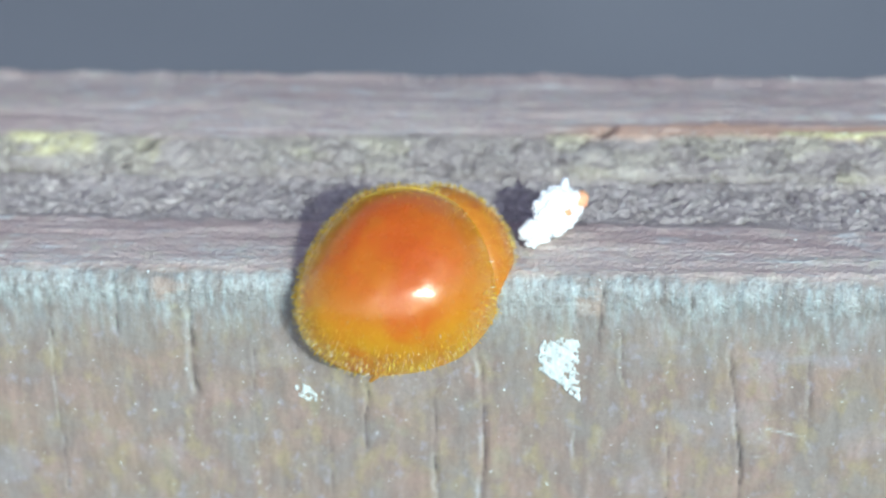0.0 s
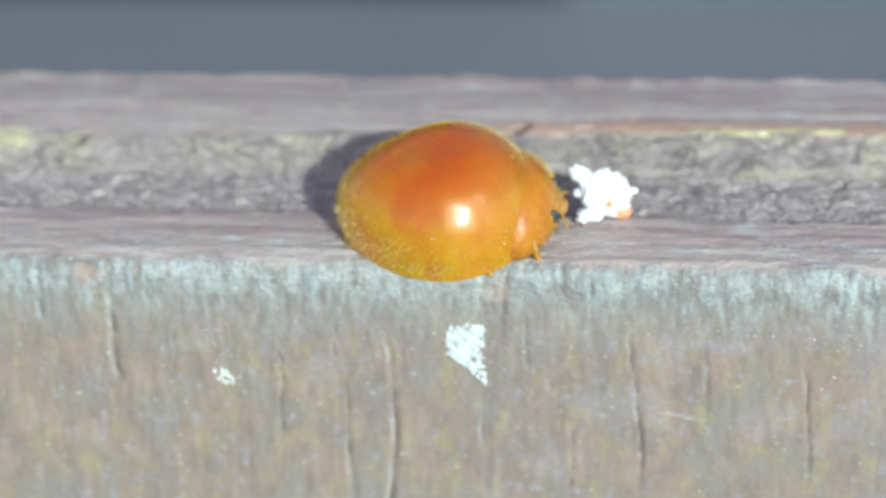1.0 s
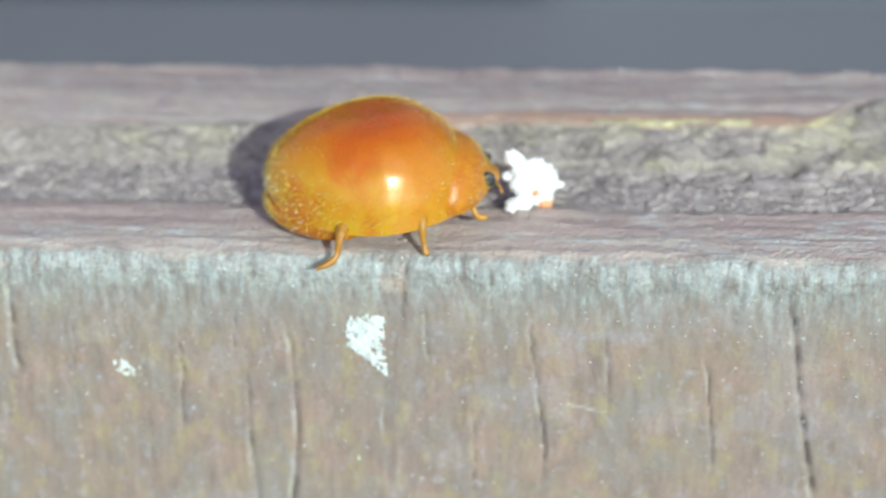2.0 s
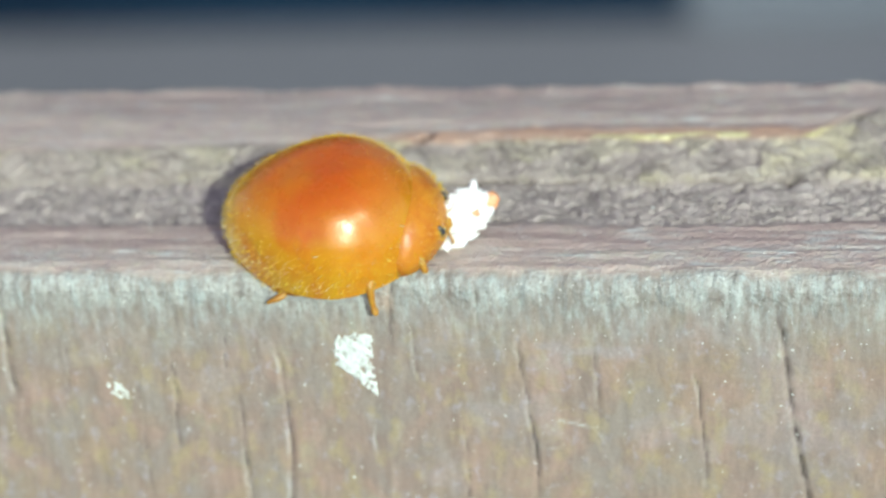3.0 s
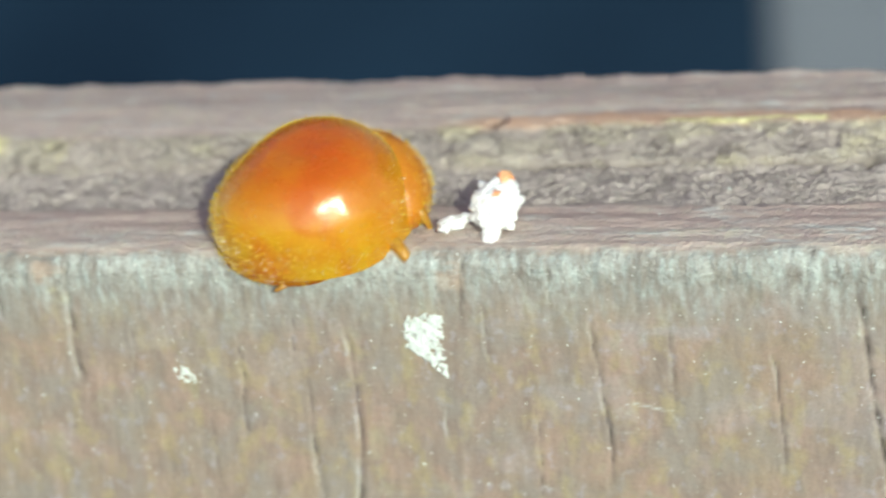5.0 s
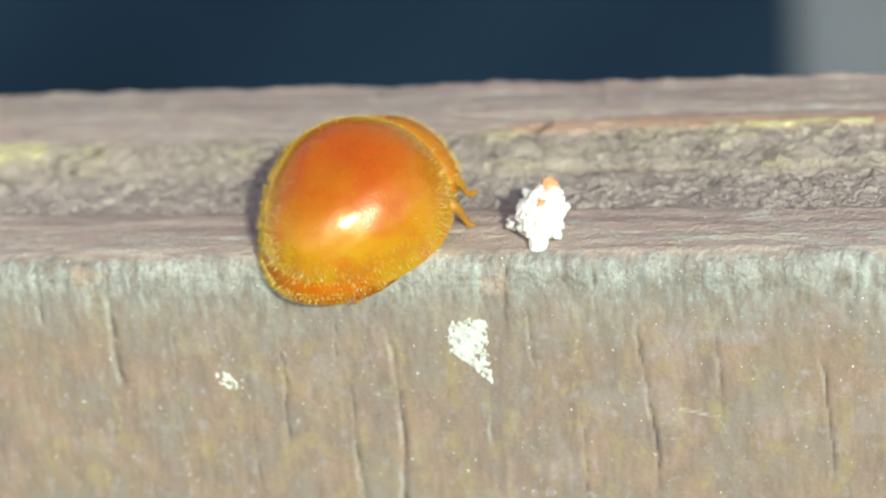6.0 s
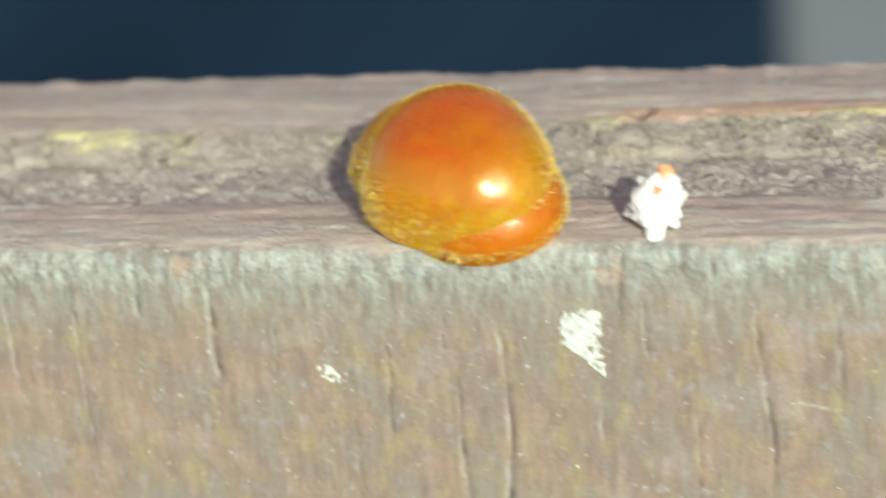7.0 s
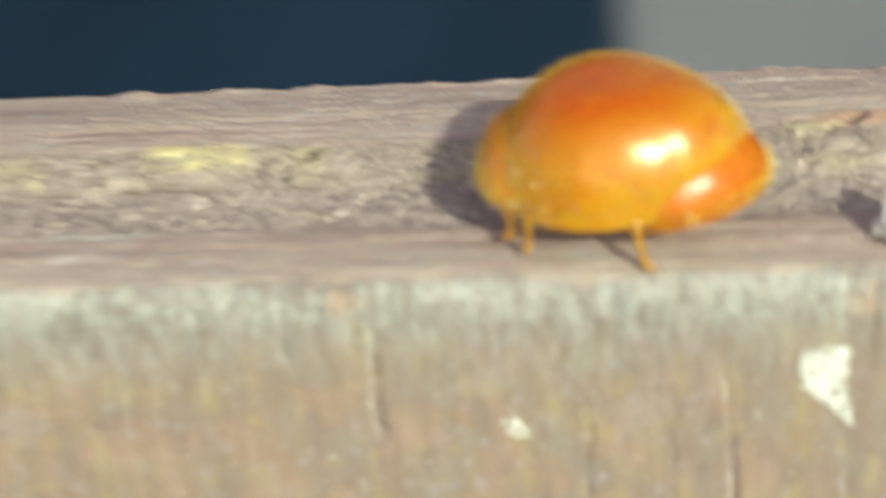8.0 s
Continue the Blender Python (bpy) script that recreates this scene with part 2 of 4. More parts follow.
    relief = n.math("ADD", n.noise(fine, 9.0, 4, 0.6), n.math("MULTIPLY", streak, 0.6))
    relief = n.math("MULTIPLY", relief, n.math("SUBTRACT", 1.0, n.math("MULTIPLY", n.attribute("z_face"), 0.68)))
    n.bump(n.math("SUBTRACT", relief, n.math("ADD", n.math("MULTIPLY", chip, 0.7), n.math("MULTIPLY", crumb, 1.1))), 0.00012, 0.62)
    gloss = n.ramp(grain, [(0.4, (0.33,)), (0.7, (0.56,))])
    return n.set(Base_Color=colour, Roughness=gloss, Specular_IOR_Level=0.5)


def elytra_material():
    n = Nodes("orange_wing_case")
    v = n.scaled(1, 1, 1)
    rim = n.attribute("rim")
    base = n.ramp(rim, [(0.0, (0.44, 0.070, 0.0)), (0.5, (0.45, 0.092, 0.0)), (0.76, (0.46, 0.150, 0.0)), (0.89, (0.52, 0.235, 0.001)), (0.97, (0.52, 0.27, 0.003)), (1.0, (0.52, 0.29, 0.006))])
    base = n.mix(n.ramp(n.noise(v, 0.75, 4, 0.6), [(0.42, (0.0,)), (0.64, (0.7,))]), base, (0.48, 0.145, 0.000))
    base = n.mix(n.ramp(n.noise(v, 0.6, 3, 0.55, 0.5), [(0.34, (0.6,)), (0.48, (0.0,))]), base, (0.45, 0.062, 0.000))
    waves = n.math("ADD", n.math("MULTIPLY", n.noise(v, 14.0, 2, 0.5), 0.35), n.math("MULTIPLY", n.noise(v, 1.1, 1, 0.5), 7.0))
    n.bump(waves, 0.00002, 0.6)
    n.link(n.bsdf.inputs["Normal"].links[0].from_socket, n.bsdf.inputs["Coat Normal"])
    return n.set(Base_Color=base, Roughness=0.36, Specular_IOR_Level=0.45, Specular_Tint=(1.0, 0.55, 0.08, 1.0),
                 Coat_Weight=1.0, Coat_Roughness=n.ramp(n.noise(v, 1.6, 3), [(0.3, (0.24,)), (0.7, (0.30,))]), Coat_IOR=1.6,
                 Sheen_Weight=0.55, Sheen_Roughness=0.30, Sheen_Tint=(1.0, 0.72, 0.02, 1.0),
                 Subsurface_Weight=0.06, Subsurface_Radius=(1.0, 0.3, 0.05), Subsurface_Scale=0.0003)


def skin_material(name, low, high, rough=0.4, sss=0.2, scale=3.0):
    n = Nodes(name)
    v = n.scaled(1, 1, 1)
    c = n.ramp(n.noise(v, scale, 4, 0.6), [(0.3, low), (0.7, high)])
    n.bump(n.math("ADD", n.noise(v, 12.0, 3, 0.6), n.math("MULTIPLY", n.noise(v, 2.2, 2, 0.5), 3.0)), 0.00002, 0.5)
    return n.set(Base_Color=c, Roughness=rough, Subsurface_Weight=sss, Subsurface_Radius=(1.0, 0.4, 0.15), Subsurface_Scale=0.0002)


def hair_material():
    n = Nodes("golden_hair")
    v = n.add("ShaderNodeNewGeometry").outputs["Random Per Island"]
    # the palest hairs have glints put into their colour
    c = n.ramp(v, [(0.0, (0.62, 0.36, 0.008)), (0.45, (0.76, 0.52, 0.02)), (0.82, (0.90, 0.76, 0.12)), (0.93, (0.95, 0.93, 0.6)), (1.0, (0.96, 0.95, 0.8))])
    c = n.mix(n.attribute("tip"), (0.46, 0.14, 0.002), c)
    return n.set(Base_Color=c, Roughness=0.25, Specular_IOR_Level=0.9)


def wax_material():
    n = Nodes("white_wax")
    v = n.scaled(1, 1, 1)
    c = n.ramp(n.noise(v, 5.0, 5, 0.6), [(0.25, (0.80, 0.79, 0.75)), (0.6, (0.90, 0.90, 0.88))])
    n.bump(n.noise(v, 14.0, 4, 0.7), 0.00006, 0.5)
    return n.set(Base_Color=c, Roughness=0.75, Subsurface_Weight=0.3, Subsurface_Radius=(1.0, 0.9, 0.8), Subsurface_Scale=0.0003)


def fleck_material():
    n = Nodes("white_paint_fleck")
    v = n.scaled(1, 1, 1)
    c = n.ramp(n.noise(v, 6.0, 5, 0.65), [(0.32, (0.42, 0.43, 0.39)), (0.44, (0.62, 0.66, 0.62)), (0.62, (0.74, 0.78, 0.74))])
    n.bump(n.noise(v, 12.0, 4, 0.7), 0.00006, 0.6)
    return n.set(Base_Color=c, Roughness=0.55)


def far_material(name, low, high, scale, rough=0.7, shine=0.4):
    n = Nodes(name)
    m = n.add("ShaderNodeMapping", Scale=(1, 1, 1))
    n.link(n.space, m.inputs["Vector"])
    c = n.ramp(n.noise(m.outputs["Vector"], scale, 6, 0.6), [(0.3, low), (0.7, high)])
    n.bump(n.noise(m.outputs["Vector"], scale * 25, 4, 0.6), 0.002, 0.4)
    return n.set(Base_Color=c, Roughness=rough, Specular_IOR_Level=shine)


WOOD = wood_material()
ELYTRA = elytra_material()
PRONOTUM = skin_material("orange_neck_shield", (0.45, 0.135, 0.006), (0.53, 0.22, 0.012), 0.34)
ABDOMEN = skin_material("orange_abdomen", (0.46, 0.105, 0.001), (0.51, 0.160, 0.003), 0.24, 0.05)
HEAD = skin_material("amber_head", (0.34, 0.15, 0.02), (0.48, 0.25, 0.05), 0.36)
EYE = skin_material("black_eye", (0.014, 0.017, 0.022), (0.03, 0.034, 0.042), 0.38, 0.0)
LEG = skin_material("amber_leg", (0.30, 0.13, 0.010), (0.50, 0.27, 0.03), 0.4)
HAIR = hair_material()
WAX = wax_material()
PREY = skin_material("orange_prey_body", (0.80, 0.30, 0.13), (0.86, 0.50, 0.28), 0.5, 0.3)
FLECK = fleck_material()
CONCRETE = far_material("grey_concrete", (0.175, 0.176, 0.195), (0.215, 0.215, 0.235), 1.4, 0.8)
NAVY = far_material("dark_navy_paint", (0.003, 0.010, 0.024), (0.010, 0.025, 0.050), 2.2, 0.7, 0.1)
PLASTER = far_material("pale_grey_plaster", (0.105, 0.118, 0.145), (0.135, 0.148, 0.178), 1.8, 0.8)


# ---------------------------------------------------------------- mesh helpers
def part(name, bm, material, parent=None, label="", smooth=True):
    """Links a bmesh as one mesh object, under a thing or part if one is given."""
    me = bpy.data.meshes.new(name)
    bm.to_mesh(me)
    bm.free()
    if smooth:
        me.polygons.foreach_set("use_smooth", [True] * len(me.polygons))
    me.materials.append(material)
    ob = new(name, me)
    if parent:
        ob.parent = parent
    return tagged(ob, label)


def lattice(ix, iy, seed):
    h = (ix.astype(np.int64) * 374761393 + iy.astype(np.int64) * 668265263 + seed * 974711) & 0x7FFFFFFF
    h = ((h ^ (h >> 13)) * 1274126177) & 0x7FFFFFFF
    return ((h ^ (h >> 16)) & 0xFFFF) / 65535.0


def vnoise(x, y, seed):
    """Value noise on arrays, 0 to 1."""
    ix, iy = np.floor(x), np.floor(y)
    fx, fy = x - ix, y - iy
    fx, fy = fx * fx * (3 - 2 * fx), fy * fy * (3 - 2 * fy)
    a, b = lattice(ix, iy, seed), lattice(ix + 1, iy, seed)
    c, d = lattice(ix, iy + 1, seed), lattice(ix + 1, iy + 1, seed)
    return (a + (b - a) * fx) * (1 - fy) + (c + (d - c) * fx) * fy


def fbm(x, y, seed, octaves=4, gain=0.5):
    total, amp, norm = 0, 1.0, 0.0
    for k in range(octaves):
        total = total + amp * (vnoise(x * 2 ** k + 17.3 * k, y * 2 ** k + 9.1 * k, seed + k) - 0.5)
        norm += amp
        amp *= gain
    return total / norm * 2


def cells(x, y, seed, jitter=0.9):
    """Cellular noise on arrays: distance to the nearest seed, gap to the second, and a random value of the cell."""
    ix, iy = np.floor(x), np.floor(y)
    f1, f2, pick = np.full(x.shape, 9.0), np.full(x.shape, 9.0), np.zeros(x.shape)
    for dx in (-1, 0, 1):
        for dy in (-1, 0, 1):
            cx, cy = ix + dx, iy + dy
            px = cx + 0.5 + jitter * (lattice(cx, cy, seed) - 0.5)
            py = cy + 0.5 + jitter * (lattice(cx, cy, seed + 7) - 0.5)
            d = np.hypot(px - x, py - y)
            near = d < f1
            f2 = np.where(near, f1, np.minimum(f2, d))
            pick = np.where(near, lattice(cx, cy, seed + 19), pick)
            f1 = np.where(near, d, f1)
    return f1, f2 - f1, pick


def smooth_step(a, b, x):
    t = np.clip((x - a) / (b - a), 0, 1)
    return t * t * (3 - 2 * t)


def band(x, a, b, soft):
    return smooth_step(a - soft, a + soft, x) * (1 - smooth_step(b - soft, b + soft, x))


# ---------------------------------------------------------------- setting
def wooden_board():
    """A plank on edge: worn front edge, ledge, crumbled channel, broken step and back strip along its top."""
    dense = np.arange(-16.0, 15.0, 0.05)
    left = -16.0 - np.geomspace(0.2, 380, 26)[::-1]
    right = 15.0 + np.geomspace(0.2, 380, 26)
    xs = np.concatenate([left, dense, right])
    # the section, as arc length from the front edge: front face negative, top positive
    s_front = np.concatenate([-np.geomspace(1000, 7.3, 26), np.arange(-7.2, -0.5, 0.055)])
    s_top = np.arange(-0.5, 10.0, 0.05)
    s_back = np.concatenate([np.linspace(10.0, 10.6, 8), 10.6 + np.geomspace(0.2, 1000, 22)])
    s = np.concatenate([s_front, s_top, s_back])
    X, S = np.meshgrid(xs, s)
    # crossing points between the zones wander along the board
    w1 = 2.55 + 0.22 * fbm(X * 0.35, 0 * X, 11) + 0.12 * fbm(X * 2.0, S, 12)
    w2 = 4.72 + 0.12 * fbm(X * 0.5, 0 * X, 13) + 0.12 * fbm(X * 2.2, S, 14)
    w3 = 5.72 + 0.42 * smooth_step(-8.5, 0.5, X) + 0.14 * fbm(X * 0.4, 0 * X, 15) + 0.10 * fbm(X * 1.5, S, 16)
    hook = smooth_step(9.4, 10.9, X) * 1.5
    w3 = w3 + hook
    top = smooth_step(0.0, 0.6, S)
    # base profile
    R = 0.45
    ang = np.clip((S + R * 0.785) / (R * 1.571), 0, 1) * math.pi / 2
    Y = np.where(S < -R * 0.785, 0.0, R * (1 - np.cos(ang)) + np.maximum(S - R * 0.785, 0))
    Z = np.where(S < -R * 0.785, S + R * 0.785 - R, R * (np.sin(ang) - 1))
    step_h = smooth_step(w2 - 0.15, w3 + 0.1, S)
    Z = Z + top * (-0.16 * band(S, w1, w2, 0.25) + 0.34 * step_h - 0.34 * smooth_step(7.2, 10.0, S))
    # rear side: turn down behind the top
    backness = np.maximum(S - 10.0, 0)
    turn = np.clip(backness / 0.6, 0, 1) * math.pi / 2
    Y = np.where(S > 10.0, 10.0 + 0.35 * np.sin(turn), Y)
    Z = np.where(S > 10.0, Z - 0.35 * (1 - np.cos(turn)) - np.maximum(S - 10.6, 0), Z)
    # relief
    near = band(X, -15.9, 14.9, 0.1)
    face = 1 - smooth_step(-0.9, -0.3, S)
    wear = 0.35 * fbm(X * 0.8, 0 * X, 17) + 0.25 * fbm(X * 3.0, S * 1.5, 18)
    edge = smooth_step(-2.3 + wear, -0.15 + wear, S) * (1 - smooth_step(0.0 + 0.5 * wear, 0.35 + 0.5 * wear, S))
    ledge = smooth_step(0.0 + 0.5 * wear, 0.35 + 0.5 * wear, S) * (1 - smooth_step(w1 - 0.3, w1 + 0.3, S)) + smooth_step(w3 - 0.1, w3 + 0.15, S)
    rough = band(S, w1, w2, 0.30)
    step = band(S, w2, w3, 0.2)
    lift = np.zeros_like(X)
    lift += face * (0.020 * fbm(X * 2.4, S * 0.5, 21) + 0.024 * fbm(X * 5.5, S * 1.6, 22, 5, 0.6))
    lift += edge * (0.05 * fbm(X * 3.4, S * 0.9, 23) + 0.04 * fbm(X * 7.5, S * 2.4, 24))
    lift += ledge * (0.042 * fbm(X * 0.28, S * 3.4, 25) + 0.038 * fbm(X * 1.6, S * 5, 26, 5, 0.65))
    # crumbled channel: small grains in clusters; broken step: plates with cracks between them
    wx, wy = 0.30 * fbm(X * 1.7, S * 1.7, 51), 0.30 * fbm(X * 1.7 + 31, S * 1.7, 52)
    _, g_gap, g_pick = cells((X + wx) * 2.3, (S + wy) * 3.2, 27)
    h1, h_gap, h_pick = cells((X + wx) * 4.6, (S + wy) * 5.4, 28)
    cluster = smooth_step(-0.25, 0.35, fbm(X * 0.55, S * 0.9, 53))
    lift += rough * (0.09 * (g_pick - 0.5) * smooth_step(0.0, 0.22, g_gap) + 0.07 * (h_pick - 0.5) * smooth_step(0.0, 0.3, h_gap) + 0.05 * fbm(X * 1.1, S * 1.6, 33))
    _, p_gap, p_pick = cells((X + 1.3 * wx) * 0.85 + 0.25 * S, (S + 1.2 * wy) * 1.25, 29)
    chunk = fbm(X * 1.0, S * 1.1, 29, 4, 0.55)
    lift += step * (0.10 * (p_pick - 0.5) * smooth_step(0.0, 0.16, p_gap) + 0.05 * chunk + 0.04 * (h_pick - 0.5) * smooth_step(0.0, 0.3, h_gap) + 0.05 * (g_pick - 0.5) * smooth_step(0.0, 0.25, g_gap) + 0.03 * fbm(X * 3.5, S * 3.0, 30))
    lip_on = band(X, -0.6, 9.9, 0.9)
    lip = band(S, w3 - 0.10, w3 + 0.50 + 0.2 * fbm(X * 0.8, 0 * X, 34), 0.14) * lip_on
    lift += lip * 0.06
    lift += smooth_step(9.2, 9.9, S) * (0.10 * fbm(X * 1.3, 0 * S, 32, 4, 0.6))
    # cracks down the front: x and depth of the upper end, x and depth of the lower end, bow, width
    darken = np.zeros_like(X)
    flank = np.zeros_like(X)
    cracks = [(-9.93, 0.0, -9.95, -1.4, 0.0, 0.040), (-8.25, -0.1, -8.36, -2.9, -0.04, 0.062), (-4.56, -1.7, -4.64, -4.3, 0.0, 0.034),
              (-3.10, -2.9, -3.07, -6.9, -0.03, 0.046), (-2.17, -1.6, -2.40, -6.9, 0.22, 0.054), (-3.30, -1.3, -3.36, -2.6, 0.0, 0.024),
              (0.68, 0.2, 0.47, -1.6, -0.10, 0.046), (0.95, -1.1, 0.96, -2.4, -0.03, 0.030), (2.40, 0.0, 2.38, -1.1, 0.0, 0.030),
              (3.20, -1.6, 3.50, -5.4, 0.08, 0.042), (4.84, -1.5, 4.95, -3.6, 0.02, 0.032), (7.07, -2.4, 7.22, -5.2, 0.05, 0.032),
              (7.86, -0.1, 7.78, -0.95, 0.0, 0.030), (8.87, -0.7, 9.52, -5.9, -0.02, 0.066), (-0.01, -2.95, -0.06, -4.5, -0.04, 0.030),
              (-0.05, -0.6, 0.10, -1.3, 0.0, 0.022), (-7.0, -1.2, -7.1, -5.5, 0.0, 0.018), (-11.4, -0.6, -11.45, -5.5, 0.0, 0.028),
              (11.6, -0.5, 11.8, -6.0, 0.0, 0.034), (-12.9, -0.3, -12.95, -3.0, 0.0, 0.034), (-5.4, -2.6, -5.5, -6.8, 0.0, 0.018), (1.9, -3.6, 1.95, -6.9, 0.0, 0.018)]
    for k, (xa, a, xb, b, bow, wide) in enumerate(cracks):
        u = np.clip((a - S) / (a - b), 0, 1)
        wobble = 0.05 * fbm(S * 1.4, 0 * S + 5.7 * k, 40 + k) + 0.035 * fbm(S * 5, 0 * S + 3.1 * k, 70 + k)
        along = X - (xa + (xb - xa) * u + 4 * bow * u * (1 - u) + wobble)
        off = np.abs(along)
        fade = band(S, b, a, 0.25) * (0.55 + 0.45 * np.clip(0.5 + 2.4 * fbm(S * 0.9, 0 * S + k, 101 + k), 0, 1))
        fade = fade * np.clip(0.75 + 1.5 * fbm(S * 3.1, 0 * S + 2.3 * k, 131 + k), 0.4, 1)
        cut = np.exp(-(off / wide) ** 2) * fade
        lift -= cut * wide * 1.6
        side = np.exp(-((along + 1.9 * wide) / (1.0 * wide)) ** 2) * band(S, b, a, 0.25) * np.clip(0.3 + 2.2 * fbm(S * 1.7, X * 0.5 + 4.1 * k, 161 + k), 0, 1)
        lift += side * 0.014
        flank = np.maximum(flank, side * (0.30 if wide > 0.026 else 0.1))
        # the groove's dark goes into the colour too, narrower than the cut
        darken = np.maximum(darken, np.exp(-(off / (wide * 0.62)) ** 2) * fade * (1.0 if wide > 0.038 else 0.75))
    # cracks across the channel and the step
    pits = smooth_step(0.16, 0.0, np.abs(fbm(X * 0.9 + 0.6 * S, S * 0.8 - 0.3 * X, 55, 4, 0.6)) * 2.2)
    pits *= np.clip(3.0 * fbm(X * 0.35, S * 0.4, 57) + 0.45, 0, 1)
    broken = np.clip(step + 0.7 * rough, 0, 1)
    lift -= 0.05 * pits * broken
    seam = np.exp(-((S - w2) / 0.07) ** 2) * np.clip(0.55 + 2.2 * fbm(X * 0.7, 0 * X, 58), 0, 1)
    lift -= 0.10 * seam
    joints = step * smooth_step(0.07, 0.01, p_gap) * np.clip(0.25 + 2.4 * fbm(X * 0.9, S * 1.4, 59), 0, 1)
    grits = rough * cluster * smooth_step(0.10, 0.0, g_gap) * smooth_step(0.35, 0.75, g_pick)
    specks = (rough + 0.5 * step) * smooth_step(0.13, 0.02, h1) * (h_pick > 0.86)
    grits = np.maximum(grits, rough * smooth_step(0.13, 0.0, h_gap) * (h_pick > 0.45) * np.clip(0.5 + 1.5 * fbm(X * 0.8, S * 1.1, 56), 0, 1) * 0.8)
    lift -= 0.05 * joints + 0.035 * grits
    # sunk pits, seam, joints and grain edges are coloured dark as well
    darken = np.maximum(darken, np.clip(0.35 * pits * broken + 0.5 * seam, 0, 0.7))
    darken = np.maximum(darken, np.clip(np.maximum(np.maximum(0.62 * joints, 0.42 * grits), 0.55 * specks), 0, 0.8))
    holes = [(0.40, 6.25, 0.24), (-10.18, 5.55, 0.22), (-1.65, 5.75, 0.16), (10.7, 7.5, 0.26), (9.10, 4.75, 0.20), (7.90, 4.40, 0.15), (1.58, 4.72, 0.14), (3.43, 2.80, 0.13), (6.60, 2.75, 0.11), (-6.9, 4.3, 0.12)]
    for hx, hs, hr in holes:
        d = np.hypot((X - hx - 0.5 * (S - hs)) * 1.4, S - hs)
        cut = np.exp(-(d / hr) ** 2)
        lift -= 0.16 * cut
        # each hole is coloured dark by the mask that sinks it
        darken = np.maximum(darken, 0.8 * cut)
    lift *= near
    # outward direction of the section
    ny = np.where(S < 0.05, -np.cos(ang), 0.0)
    nz = np.where(S < 0.05, np.sin(ang), 1.0)
    ny = np.where(S > 10.0, np.sin(turn), ny)
    nz = np.where(S > 10.0, np.cos(turn), nz)
    V = np.stack([X, Y + ny * lift, Z + nz * lift], -1).reshape(-1, 3) * MM
    rows, cols = X.shape
    i = np.arange(rows * cols).reshape(rows, cols)
    faces = np.stack([i[:-1, :-1], i[:-1, 1:], i[1:, 1:], i[1:, :-1]], -1).reshape(-1, 4)
    me = bpy.data.meshes.new("wooden_board")
    me.from_pydata(V.tolist(), [], faces.tolist() + [i[::-1, 0].tolist(), i[:, -1].tolist()])
    me.polygons.foreach_set("use_smooth", [True] * len(me.polygons))
    yellow = step * smooth_step(0.05, 0.30, fbm(X * 0.9, S * 1.5, 61, 4)) * smooth_step(0.35, 0.6, p_pick) * 0.22
    yellow = np.maximum(yellow, band(X, -13.6, -11.5, 0.25) * band(S, 5.15, 5.95, 0.12) * np.clip(0.7 + 1.5 * fbm(X * 2, S * 3, 62), 0, 1))
    pale_lip = band(S, w3 - 0.10, w3 + 0.16, 0.06) * band(X, 4.2, 9.9, 0.4) * smooth_step(-0.22, 0.12, fbm(X * 1.3, S * 1.5, 63))
    bare = band(X, -9.1, -8.32, 0.12) * band(S, -0.55, 0.35, 0.12) + band(X, -0.05, 0.55, 0.1) * band(S, -0.75, 0.4, 0.15)
    bare = np.clip(bare * smooth_step(-0.35, 0.25, fbm(X * 1.2, S * 4.5, 64, 4, 0.6)), 0, 1) * 0.55
    green = band(X, -8.75, -8.36, 0.12) * band(S, -1.0, -0.7, 0.12) * smooth_step(-0.3, 0.3, fbm(X * 4, S * 3, 74)) * 0.7
    # fine scratches and chalk marks on the front
    pale = flank.copy()
    marks = [(4.05, -3.5, 4.82, -3.70, 0.028), (4.82, -3.70, 4.99, -3.97, 0.024), (3.74, -3.64, 3.92, -3.77, 0.030), (3.47, -4.19, 4.01, -4.23, 0.026),
             (1.96, -5.61, 2.5, -5.81, 0.024), (5.42, -0.02, 5.33, -0.35, 0.024)]
    for x0, s0, x1, s1, wide in marks:
        t = np.clip(((X - x0) * (x1 - x0) + (S - s0) * (s1 - s0)) / ((x1 - x0) ** 2 + (s1 - s0) ** 2), 0, 1)
        pale = np.maximum(pale, np.exp(-(np.hypot(X - x0 - t * (x1 - x0), S - s0 - t * (s1 - s0)) / wide) ** 2) * np.clip(0.4 + 0.8 * fbm(X * 4, S * 4, 69), 0, 0.6))
    lilac = band(S + 0.035 * (X - 2), -1.80, -1.42, 0.12) * band(X, 0.9, 6.0, 0.5) * smooth_step(-0.15, 0.3, fbm(X * 1.8, S * 4, 65))
    lilac = np.maximum(lilac, smooth_step(0.22, 0.42, fbm(X * 0.8, S * 0.8, 75, 4)) * face * 0.5)
    stipple = smooth_step(0.16, 0.05, h1) * (h_pick > 0.55)
    pale = np.maximum(pale, lilac * stipple * 0.45)
    mauve = band(S, 1.25 + 0.3 * fbm(X * 0.5, 0 * X, 76), w1 - 0.05, 0.16) * np.clip(0.75 + 0.9 * fbm(X * 0.35, S * 3.0, 77), 0, 1)
    mauve = np.maximum(mauve, smooth_step(w3 + 0.3, w3 + 0.6, S) * smooth_step(0.0, 0.3, fbm(X * 0.22, S * 2.2, 78)) * 0.7)
